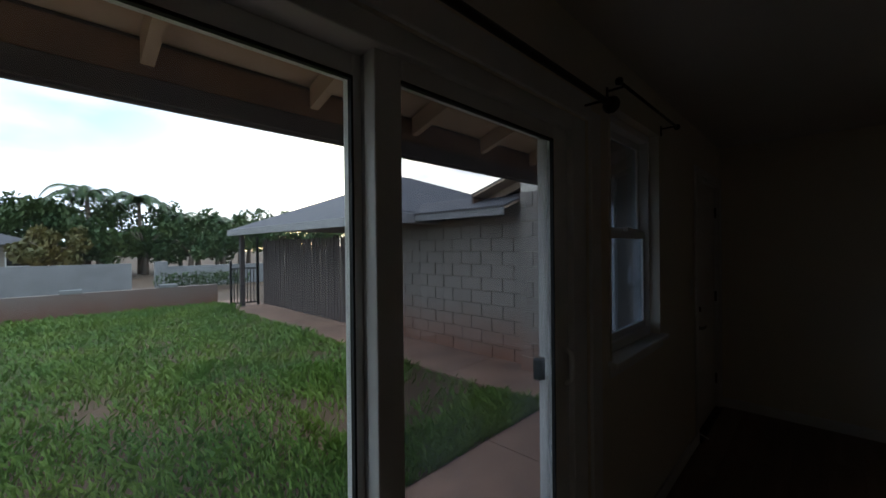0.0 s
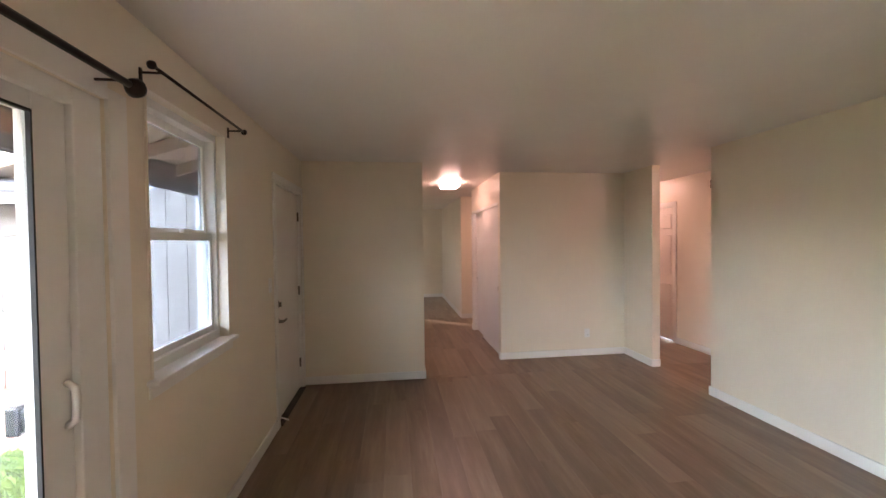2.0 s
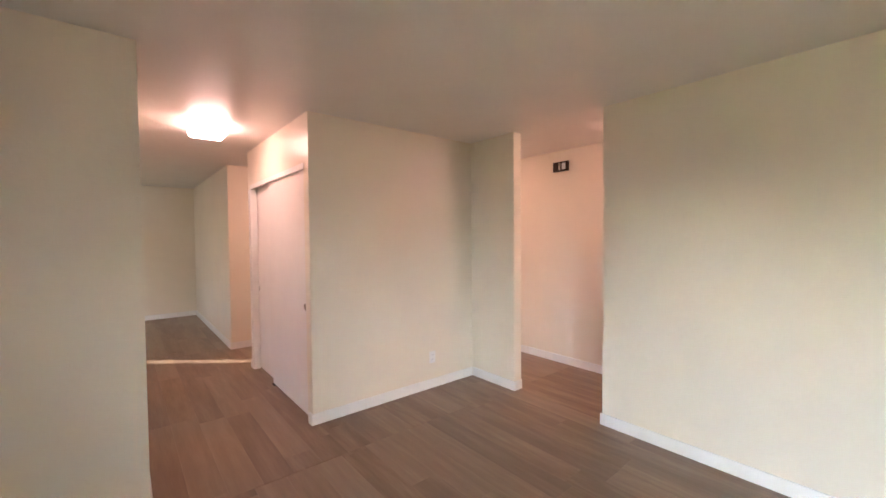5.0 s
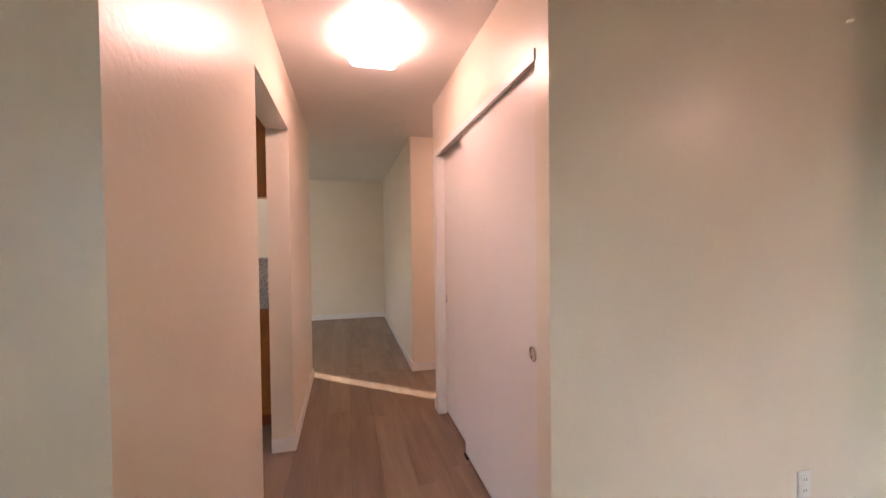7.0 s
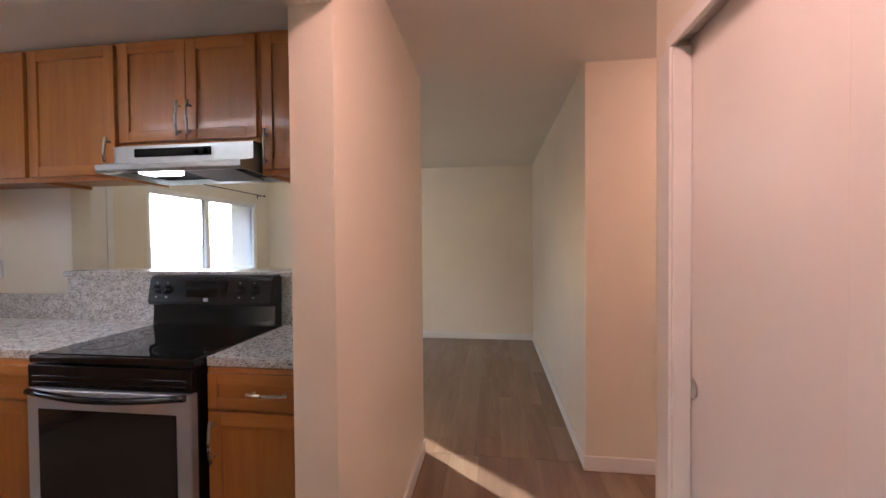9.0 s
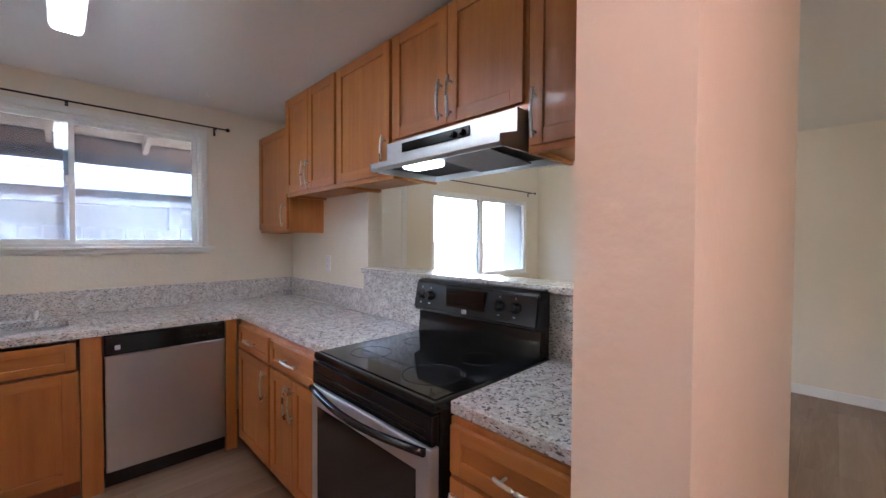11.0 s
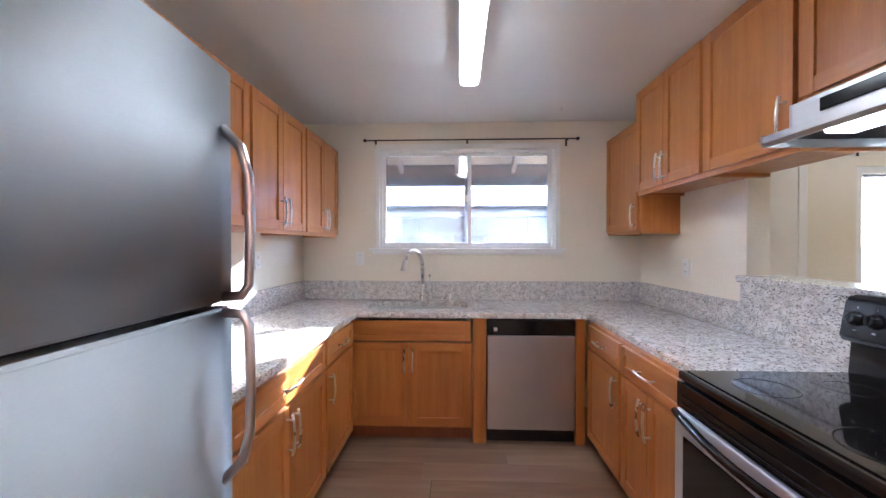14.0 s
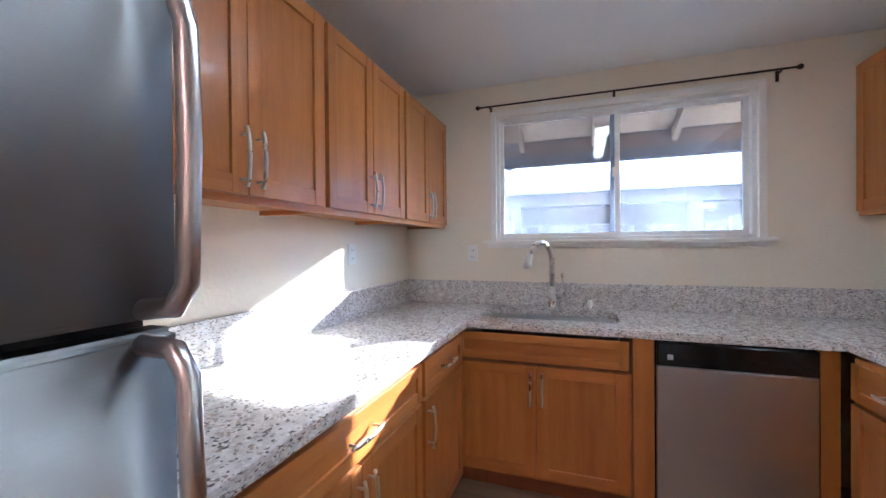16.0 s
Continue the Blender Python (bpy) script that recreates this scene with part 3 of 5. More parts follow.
chime = thing("door_chime", (X9, 4.9, 2.25), "dark brown opened door chime box on the wall", "door chime")
part("case", boxes(((X9 - 0.035, 4.80, 2.20), (X9, 4.99, 2.31)), bev=0.004), BRONZE, chime)
part("plate", boxes(((X9 - 0.038, 4.825, 2.22), (X9 - 0.035, 4.87, 2.29))), PRINT, chime)
part("plunger", tube(bmesh.new(), [(X9 - 0.04, 4.90, 2.215), (X9 - 0.04, 4.90, 2.295)], 0.012, 8), NICKEL, chime)


def ceiling_light(x, y, lx, ly, group):
    t = thing("ceiling_light", (x, y, H), "flush ceiling light with glowing warm glass shade", "ceiling light", group)
    bm = boxes(((x - lx / 2 + 0.02, y - ly / 2 + 0.02, H - 0.024), (x + lx / 2 - 0.02, y + ly / 2 - 0.02, H)), bev=0.006)
    part("base_plate", bm, NICKEL, t)
    bm = boxes(((x - lx / 2, y - ly / 2, H - 0.085), (x + lx / 2, y + ly / 2, H - 0.022)))
    bmesh.ops.bevel(bm, geom=[e for e in bm.edges if abs(e.verts[0].co.z - e.verts[1].co.z) > 0.01 or e.verts[0].co.z < H - 0.05], offset=0.034, segments=5, affect="EDGES", profile=0.5)
    part("shade", bm, LAMPW, t, "glowing frosted glass shade")


ceiling_light(1.835, 6.2, 0.27, 0.36, "hall lights")
ceiling_light(4.63, 3.55, 0.27, 0.30, "hall lights")
ceiling_light(3.3, 7.6, 0.2, 0.2, "hall lights")
ceiling_light(4.63, 6.4, 0.27, 0.30, "hall lights")

# ---- kitchen ----


def shaker(t, kind, face, u0, u1, z0, z1, front, handle=None, drawer=False):
    """A shaker front on a plane. kind x or y names the axis that the front faces along; face is its plane, front +1 or -1."""
    g, st, th = 0.002, 0.056 if not drawer else 0.042, 0.02

    def b(ua, ub, za, zb, d0, d1):
        p, q = face + front * d0, face + front * d1
        return ((p, ua, za), (q, ub, zb)) if kind == "x" else ((ua, p, za), (ub, q, zb))
    u0, u1, z0, z1 = u0 + g, u1 - g, z0 + g, z1 - g
    d = part("drawer_front" if drawer else "door", boxes(b(u0 + 0.001, u1 - 0.001, z0 + 0.001, z1 - 0.001, 0, 0.010)), OAKX if drawer else OAK, t)
    for ua, ub in ((u0, u0 + st), (u1 - st, u1)):
        part("stile", boxes(b(ua, ub, z0, z1, 0.0005, th), bev=0.002), OAK, d)
    for za, zb in ((z1 - st, z1), (z0, z0 + st)):
        part("rail", boxes(b(u0 + st, u1 - st, za, zb, 0.0005, th - 0.0006), bev=0.002), OAKX, d)
    if handle:
        hu, hz, up = handle
        L = 0.064

        def pt(u, z, dd):
            return (face + front * dd, u, z) if kind == "x" else (u, face + front * dd, z)
        ends = [(hu, hz - L), (hu, hz + L)] if up else [(hu - L, hz), (hu + L, hz)]
        du, dz = (0, 0.022) if up else (0.022, 0)
        (ua, za), (ub, zb) = ends
        mid = pt((ua + ub) / 2, (za + zb) / 2, th + 0.036)
        bm = tube(bmesh.new(), [pt(ua - du, za - dz, th + 0.024), pt(ua, za, th + 0.031), mid, pt(ub, zb, th + 0.031), pt(ub + du, zb + dz, th + 0.024)], 0.006, 8)
        for u, z in ends:
            tube(bm, [pt(u, z, th - 0.001), pt(u, z, th + 0.03)], 0.0045, 6)
        part("handle", bm, NICKEL, d, "satin nickel bar pull")
    return d


def base_cabinet(label, kind, face, back, u0, u1, front, drawer=True, doors=1, hinge="l", pulls=True, group="base cabinets", top=0.873):
    mid = (u0 + u1) / 2
    t = thing("base_cabinet", ((face + back) / 2, mid, 0) if kind == "x" else (mid, (face + back) / 2, 0), label, "cabinet", group)

    def b(p, q, ua, ub, za, zb):
        return ((p, ua, za), (q, ub, zb)) if kind == "x" else ((ua, p, za), (ub, q, zb))
    part("body", boxes(b(back, face, u0 + 0.001, u1 - 0.001, 0.10, top), bev=0.001), OAK, t)
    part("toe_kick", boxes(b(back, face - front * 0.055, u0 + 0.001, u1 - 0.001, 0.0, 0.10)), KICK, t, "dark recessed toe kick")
    zt = 0.70 if drawer else 0.855
    if drawer:
        shaker(t, kind, face, u0 + 0.012, u1 - 0.012, 0.712, 0.858, front, (mid, 0.785, False) if pulls else None, True)
    w = (u1 - u0 - 0.024) / doors
    for i in range(doors):
        a = u0 + 0.012 + i * w
        edge = (a + w - 0.03 if i == 0 else a + 0.03) if doors == 2 else (a + 0.03 if hinge == "l" else a + w - 0.03)
        shaker(t, kind, face, a, a + w, 0.115, zt, front, (edge, zt - 0.115, True))
    return t


fS, fN, fW = 5.492, 7.112, -1.432
base_cabinet("honey maple base cabinet beside the sink", "y", fS, KS, -1.35, -0.80, 1, hinge="r")
base_cabinet("honey maple base cabinet with wide drawer beside the fridge", "y", fS, KS, -0.80, 0.13, 1, doors=2)
base_cabinet("honey maple sink cabinet with false drawer front", "x", fW, KW, 5.44, 6.335, 1, doors=2, pulls=False, top=0.70)
base_cabinet("honey maple base cabinet beside the dishwasher corner", "y", fN, 7.765, -1.33, -0.80, -1, hinge="r")
base_cabinet("honey maple base cabinet beside the range", "y", fN, 7.765, -0.80, -0.20, -1, doors=2)
base_cabinet("honey maple base cabinet at the end wall", "y", fN, 7.765, 0.60, 1.17, -1)
solid("filler_panel", boxes(((KW, 6.338, 0.0), (fW + 0.018, 6.428, 0.873)), bev=0.001), OAK, "honey maple filler panel beside the dishwasher", "cabinet panel")
solid("filler_panel", boxes(((KW, 7.045, 0.0), (fW + 0.018, 7.11, 0.873)), bev=0.001), OAK, "narrow honey maple filler panel in the corner", "cabinet panel")


def rounded(bm, x0, x1, y0, y1, r, z, seg=6):
    pts = []
    for cx, cy, a in ((x1 - r, y1 - r, 0), (x0 + r, y1 - r, 90), (x0 + r, y0 + r, 180), (x1 - r, y0 + r, 270)):
        pts += [(cx + r * math.cos(radians(a + 90 * k / seg)), cy + r * math.sin(radians(a + 90 * k / seg)), z) for k in range(seg + 1)]
    return [bm.verts.new(p) for p in pts]


def worktop():
    t = thing("worktop", (-1.2, 6.3, 0.875), "speckled grey granite worktop running round three walls", "worktop")
    z0, z1 = 0.876, 0.916
    part("slab", boxes(((KW, KS, z0), (0.19, 5.52, z1)), bev=0.004), GRANITE, t)
    bm = bmesh.new()
    outer = [bm.verts.new((x, y, z1)) for x, y in ((KW, 5.5205), (-1.41, 5.5205), (-1.41, 7.1295), (KW, 7.1295))]
    inner = rounded(bm, -1.93, -1.55, 5.50 + 0.045, 6.30, 0.09, z1)
    edges = [bm.edges.new((k[i], k[(i + 1) % len(k)])) for k in (outer, inner) for i in range(len(k))]
    bmesh.ops.triangle_fill(bm, use_beauty=True, edges=edges)
    low = bmesh.ops.extrude_face_region(bm, geom=list(bm.faces))["geom"]
    bmesh.ops.translate(bm, vec=(0, 0, z0 - z1), verts=[v for v in low if isinstance(v, bmesh.types.BMVert)])
    bmesh.ops.recalc_face_normals(bm, faces=bm.faces)
    part("slab", bm, GRANITE, t, "granite slab cut out round the sink")
    part("slab", boxes(((KW, 7.13, z0), (-0.196, 7.745, z1)), bev=0.004), GRANITE, t)
    part("slab", boxes(((0.59, 7.118, z0), (XK, 7.745, z1)), bev=0.004), GRANITE, t)
    part("front_edge", boxes(((-1.412, 5.52, z0), (-1.402, 7.13, z1)), bev=0.003), GRANITE, t)
    part("backsplash", boxes(((KW, KS + 0.02, z1), (KW + 0.02, KN - 0.02, 1.075)), bev=0.002), GRANITE, t)
    part("backsplash", boxes(((KW, KS, z1), (0.2, KS + 0.02, 1.075)), bev=0.002), GRANITE, t)
    part("backsplash", boxes(((KW, KN - 0.02, z1), (-0.85, KN, 1.075)), bev=0.002), GRANITE, t)
    part("backsplash", boxes(((-0.85, 7.745, z1), (XK, 7.768, 1.184)), bev=0.002), GRANITE, t, "tall granite upstand behind the range")
    part("ledge", boxes(((-0.865, 7.732, 1.186), (XK, 7.97, 1.222)), bev=0.004), GRANITE, t, "granite ledge of the pass-through")


worktop()


def sink():
    t = thing("sink", (-1.73, 5.91, 0.74), "stainless steel undermount sink in the granite worktop", "sink")
    bm = bmesh.new()
    rings = [rounded(bm, -1.945, -1.535, 5.53, 6.315, 0.1, 0.8755), rounded(bm, -1.928, -1.552, 5.547, 6.298, 0.088, 0.8755), rounded(bm, -1.92, -1.56, 5.555, 6.29, 0.085, 0.74), rounded(bm, -1.89, -1.59, 5.585, 6.26, 0.07, 0.715)]
    for a, b in zip(rings, rings[1:]):
        for i in range(len(a)):
            bm.faces.new((a[i], a[(i + 1) % len(a)], b[(i + 1) % len(a)], b[i])).smooth = True
    bm.faces.new(rings[-1])
    part("basin", bm, SINKM, t)
    part("drain", lathe(bmesh.new(), [(0.045, 0), (0.045, 0.004), (0.03, 0.005), (0.028, 0.002)], Matrix.Translation((-1.73, 5.91, 0.721)), 20), CHROME, t)
    f = thing("faucet", (-1.985, 5.93, 0.916), "brushed nickel pull-down kitchen faucet behind the sink", "faucet")
    part("base", lathe(bmesh.new(), [(0.03, 0), (0.03, 0.006), (0.022, 0.012), (0.02, 0.13), (0.016, 0.14)], Matrix.Translation((-1.985, 5.93, 0.916)), 18), NICKEL, f)
    arc = [(-1.985, 5.93, 1.05), (-1.985, 5.93, 1.20)]
    for k in range(1, 9):
        a = math.pi * k / 9
        r = 0.095
        arc.append((-1.985 + (r - r * math.cos(a)) * 0.75, 5.93 - (r - r * math.cos(a)) * 0.66, 1.22 + r * math.sin(a) * 1.25))
    part("spout", tube(bmesh.new(), arc, 0.0165, 12), NICKEL, f)
    e = Vector(arc[-1])
    part("spray_head", tube(bmesh.new(), [e + Vector((0, 0, 0.012)), e + Vector((0.012, -0.012, -0.04)), e + Vector((0.018, -0.018, -0.085))], 0.018, 12, 0.025), NICKEL, f)
    part("lever", tube(bmesh.new(), [(-1.985, 5.945, 1.0), (-1.985, 5.985, 1.02), (-1.98, 6.0, 1.08), (-1.975, 5.99, 1.14)], 0.011, 10, 0.008), NICKEL, f)
    d = thing("soap_cap", (-1.985, 6.16, 0.916), "brushed nickel air gap cap beside the faucet", "air gap cap")
    part("cap", lathe(bmesh.new(), [(0.022, 0), (0.022, 0.004), (0.017, 0.008), (0.017, 0.05), (0.012, 0.056)], Matrix.Translation((-1.985, 6.16, 0.916)), 16), NICKEL, d)


sink()


def dishwasher():
    t = thing("dishwasher", (-1.7, 6.735, 0), "stainless steel dishwasher with black control strip", "dishwasher")
    y0, y1, f = 6.434, 7.040, fW
    part("body", boxes(((KW + 0.03, y0, 0.02), (f, y1, 0.872))), BLACK, t)
    part("door", boxes(((f, y0 + 0.003, 0.105), (f + 0.03, y1 - 0.003, 0.755)), bev=0.004), STEEL, t, "brushed steel door")
    p = part("control_panel", boxes(((f, y0 + 0.003, 0.76), (f + 0.034, y1 - 0.003, 0.868)), bev=0.005), BLACK, t, "black control strip")
    part("badge", boxes(((f + 0.034, y0 + 0.045, 0.79), (f + 0.035, y0 + 0.07, 0.815))), PRINT, p)
    for k in range(5):
        part("button", boxes(((f + 0.034, y1 - 0.24 + k * 0.035, 0.80), (f + 0.036, y1 - 0.222 + k * 0.035, 0.808))), BURNER, p)
    part("toe_kick", boxes(((KW + 0.05, y0, 0.0), (f - 0.03, y1, 0.10))), BLACK, t)


dishwasher()


def oven_range():
    t = thing("range", (0.183, 7.36, 0), "black and stainless electric range with glass cooktop", "range")
    x0, x1, f, bk = -0.188, 0.582, 7.085, 7.735
    part("body", boxes(((x0 + 0.002, f, 0.02), (x1 - 0.002, bk, 0.89))), BLACK, t)
    part("cooktop_frame", boxes(((x0, f - 0.03, 0.885), (x1, bk, 0.918)), bev=0.008), BLACK, t)
    top = part("cooktop", boxes(((x0 + 0.02, f - 0.005, 0.918), (x1 - 0.02, bk - 0.09, 0.922))), COOKTOP, t, "black ceramic glass cooktop")
    for cx, cy, r in ((0.39, 7.23, 0.115), (0.0, 7.23, 0.09), (0.0, 7.50, 0.075), (0.39, 7.50, 0.09)):
        part("burner_ring", lathe(bmesh.new(), [(r, 0), (r, 0.0006), (r - 0.006, 0.0007), (r - 0.006, 0)], Matrix.Translation((cx, cy, 0.9221)), 36, False), BURNER, top)
    d = part("oven_door", boxes(((x0 + 0.004, f - 0.042, 0.235), (x1 - 0.004, f - 0.001, 0.78)), bev=0.006), OVENSTEEL, t, "stainless oven door")
    part("window", boxes(((x0 + 0.065, f - 0.047, 0.285), (x1 - 0.065, f - 0.0425, 0.70)), bev=0.002), SMOKED, d, "smoked oven window")
    part("vent_trim", boxes(((x0 + 0.004, f - 0.035, 0.785), (x1 - 0.004, f - 0.001, 0.88)), ((x0 + 0.03, f - 0.04, 0.80), (x1 - 0.03, f - 0.034, 0.812)), ((x0 + 0.03, f - 0.04, 0.825), (x1 - 0.03, f - 0.034, 0.837)), bev=0.003), BLACK, t)
    pts = [(x0 + 0.02 + (x1 - x0 - 0.04) * k / 10, f - 0.05 - 0.035 * math.sin(math.pi * k / 10), 0.772 - 0.012 * math.sin(math.pi * k / 10)) for k in range(11)]
    part("handle", tube(bmesh.new(), pts, 0.0135, 12), BLACK, d, "curved black handle")
    part("drawer", boxes(((x0 + 0.004, f - 0.03, 0.06), (x1 - 0.004, f - 0.001, 0.225)), bev=0.006), OVENSTEEL, t)
    for fx in (x0 + 0.05, x1 - 0.09):
        for fy in (f + 0.03, bk - 0.07):
            part("foot", boxes(((fx, fy, 0), (fx + 0.04, fy + 0.04, 0.02))), BLACK, t)
    part("backguard", prism(bmesh.new(), [(bk - 0.075, 0.918), (bk - 0.065, 1.04), (bk, 1.04), (bk, 0.918)], "x", x0 + 0.01, x1 - 0.01), BLACK, t)
    bm = prism(bmesh.new(), [(bk - 0.11, 1.05), (bk - 0.085, 1.19), (bk - 0.06, 1.205), (bk, 1.205), (bk, 1.035), (bk - 0.09, 1.035)], "x", x0 + 0.003, x1 - 0.003)
    bmesh.ops.bevel(bm, geom=list(bm.edges), offset=0.008, segments=2, affect="EDGES")
    c = part("control_panel", bm, PANEL, t, "glossy black control panel")

    def on(u, z, out):
        s = (z - 1.05) / 0.14
        return Vector((u, bk - 0.11 + 0.025 * s, z)) + Vector((0, -0.985, 0.17)) * out
    for u in (x0 + 0.06, x0 + 0.125, x1 - 0.2, x1 - 0.115):
        m = Matrix.Translation(on(u, 1.125, 0.0)) @ Vector((0, -0.985, 0.17)).to_track_quat("Z", "Y").to_matrix().to_4x4()
        part("knob", bx(lathe(bmesh.new(), [(0.026, 0), (0.026, 0.006), (0.021, 0.008), (0.019, 0.026), (0.015, 0.028)], m, 18), on(u - 0.003, 1.112, 0.028), on(u + 0.003, 1.14, 0.033)), BLACK, c, "round black knob with pale tick")
        part("tick", boxes((on(u - 0.0015, 1.16, 0.001), on(u + 0.0015, 1.168, 0.003))), PRINT, c)
        part("mark", boxes((on(u - 0.006, 1.082, 0.0), on(u + 0.006, 1.087, 0.002))), PRINT, c)
    part("display_panel", boxes((on(0.06, 1.085, 0.0), on(0.30, 1.175, 0.004))), COOKTOP, c)
    part("clock_display", boxes((on(0.165, 1.145, 0.008), on(0.205, 1.160, 0.0))), LCD, c, "green lit clock display")
    for r in range(3):
        for k in range(8):
            u = 0.075 + k * 0.028
            if r == 2 and 3 <= k <= 4:
                continue
            part("key_print", boxes((on(u, 1.10 + r * 0.024, 0.006), on(u + 0.012, 1.105 + r * 0.024, 0.0))), BURNER, c)
    part("badge", boxes((on(0.17, 1.062, 0.003), on(0.195, 1.08, 0.0))), PRINT, c)


oven_range()


def hood():
    t = thing("range_hood", (0.23, 7.5, 1.73), "stainless under-cabinet range hood with lit lamp", "range hood")
    x0, x1 = -0.15, 0.615
    prof = [(7.335, 1.735), (7.325, 1.748), (7.325, 1.772), (7.425, 1.80), (7.425, 1.885), (7.76, 1.885), (7.76, 1.735), (7.755, 1.735), (7.755, 1.80), (7.44, 1.80), (7.345, 1.735)]
    bm = prism(bmesh.new(), prof, "x", x0, x1)
    s = part("shell", bm, STEELH, t)
    part("inner", boxes(((x0 + 0.004, 7.352, 1.764), (x1 - 0.004, 7.754, 1.768))), RUBBER, s)
    for u in (x0, x1 - 0.003):
        part("side", prism(bmesh.new(), [(7.333, 1.736), (7.323, 1.749), (7.323, 1.773), (7.423, 1.801), (7.423, 1.886), (7.761, 1.886), (7.761, 1.734)], "x", u - 0.0015, u + 0.0045), STEELH, s)
    part("control_strip", boxes(((x0 + 0.12, 7.418, 1.825), (x1 - 0.22, 7.4245, 1.868)), bev=0.002), BLACK, t)
    for u in (x1 - 0.31, x1 - 0.26):
        m = Matrix.Translation((u, 7.418, 1.847)) @ Vector((0, -1, 0)).to_track_quat("Z", "Y").to_matrix().to_4x4()
        part("knob", lathe(bmesh.new(), [(0.014, 0), (0.013, 0.014), (0.010, 0.016)], m, 14), BLACK, t)
    part("lamp", boxes(((0.03, 7.375, 1.733), (0.21, 7.47, 1.764)), bev=0.01), LAMPC, t, "glowing lamp cover")
    part("filter", prism(bmesh.new(), [(7.40, 1.757), (7.70, 1.738), (7.70, 1.745), (7.40, 1.763)], "x", 0.22, 0.50), MESHY, t, "grease filter mesh")
    part("label", boxes(((-0.06, 7.36, 1.762), (0.0, 7.43, 1.7635))), PRINT, t)


hood()


def wall_cabinet(label, face, back, u0, u1, z0, z1, front, doors=2, hinge="l", group="wall cabinets"):
    t = thing("wall_cabinet", ((u0 + u1) / 2, (face + back) / 2, z0), label, "cabinet", group)
    lip = 0.018
    part("body", boxes(((u0 + 0.001, back, z0 + lip), (u1 - 0.001, face, z1)), bev=0.001), OAK, t)
    part("light_rail", boxes(((u0 + 0.001, face - front * 0.02, z0), (u1 - 0.001, face, z0 + lip)), ((u0 + 0.001, back, z0), (u0 + 0.02, face - front * 0.02, z0 + lip)), ((u1 - 0.02, back, z0), (u1 - 0.001, face - front * 0.02, z0 + lip))), OAKX, t)
    w = (u1 - u0 - 0.024) / doors
    for i in range(doors):
        a = u0 + 0.012 + i * w
        edge = (a + w - 0.03 if i == 0 else a + 0.03) if doors == 2 else (a + 0.03 if hinge == "l" else a + w - 0.03)
        shaker(t, "y", face, a, a + w, z0 + 0.022, z1 - 0.012, front, (edge, z0 + 0.13, True))
    return t


for a, b in ((KW, -1.345), (-1.345, -0.63), (-0.63, 0.12)):
    wall_cabinet("honey maple wall cabinet with two shaker doors", 5.17, KS, a, b, 1.452, 2.21, 1)
wall_cabinet("small honey maple wall cabinet in the window corner", 7.505, KN, KW, -1.475, 1.465, 2.27, -1, doors=1, hinge="r")
wall_cabinet("honey maple wall cabinet reaching the ceiling", 7.475, KN, -1.45, -0.715, 1.725, 2.436, -1)
wall_cabinet("honey maple single door wall cabinet reaching the ceiling", 7.475, KN, -0.715, -0.165, 1.725, 2.436, -1, doors=1, hinge="r")
wall_cabinet("honey maple wall cabinet above the range hood", 7.475, KN, -0.165, 0.63, 1.888, 2.436, -1)
wall_cabinet("honey maple single door wall cabinet at the end wall", 7.475, KN, 0.63, 1.175, 1.725, 2.436, -1, doors=1, hinge="l")


def fridge():
    t = thing("fridge", (0.665, 5.26, 0), "stainless top-freezer fridge with curved bar handles", "fridge")
    x0, x1, fy, top, split = 0.285, 1.045, 5.645, 1.845, 1.232
    part("body", boxes(((x0 + 0.004, KS + 0.03, 0.03), (x1 - 0.004, fy - 0.075, top - 0.01)), bev=0.004), plain("grey_cabinet_paint", (0.12, 0.12, 0.125), 0.5), t, "dark grey painted cabinet")
    part("kick_grille", boxes(((x0 + 0.02, fy - 0.10, 0.0), (x1 - 0.02, fy - 0.05, 0.07)), bev=0.003), BLACK, t)
    part("gasket", boxes(((x0 + 0.012, fy - 0.075, 0.09), (x1 - 0.012, fy - 0.062, top - 0.012))), RUBBER, t)
    for z0, z1 in ((split + 0.007, top), (0.08, split - 0.007)):
        bm = bmesh.new()
        pts = [(x0, fy - 0.062)] + [(x0 + (x1 - x0) * k / 12, fy - 0.012 + 0.012 * math.sin(math.pi * k / 12)) for k in range(13)] + [(x1, fy - 0.062)]
        prism(bm, pts, "z", z0, z1)
        bmesh.ops.bevel(bm, geom=[e for e in bm.edges if len(e.link_faces) == 2 and e.calc_face_angle() > 0.6], offset=0.009, segments=3, affect="EDGES")
        bm.normal_update()
        for k in bm.faces:
            k.smooth = abs(k.normal.z) < 0.02
        d = part("door", bm, FRIDGE, t, "brushed steel door")
        up = 1 if z0 > 1 else -1
        z = split + up * 0.02
        e = split + up * 0.45
        hx = x0 + 0.045
        path = [(hx, fy - 0.012, z), (hx - 0.004, fy + 0.035, z + up * 0.004), (hx - 0.006, fy + 0.052, z + up * 0.03), (hx - 0.008, fy + 0.056, split + up * 0.2), (hx - 0.008, fy + 0.052, split + up * 0.33), (hx - 0.004, fy + 0.035, split + up * 0.40), (hx, fy - 0.012, e)]
        part("handle", tube(bmesh.new(), path, 0.0125, 12), STEEL, d, "curved steel bar handle")




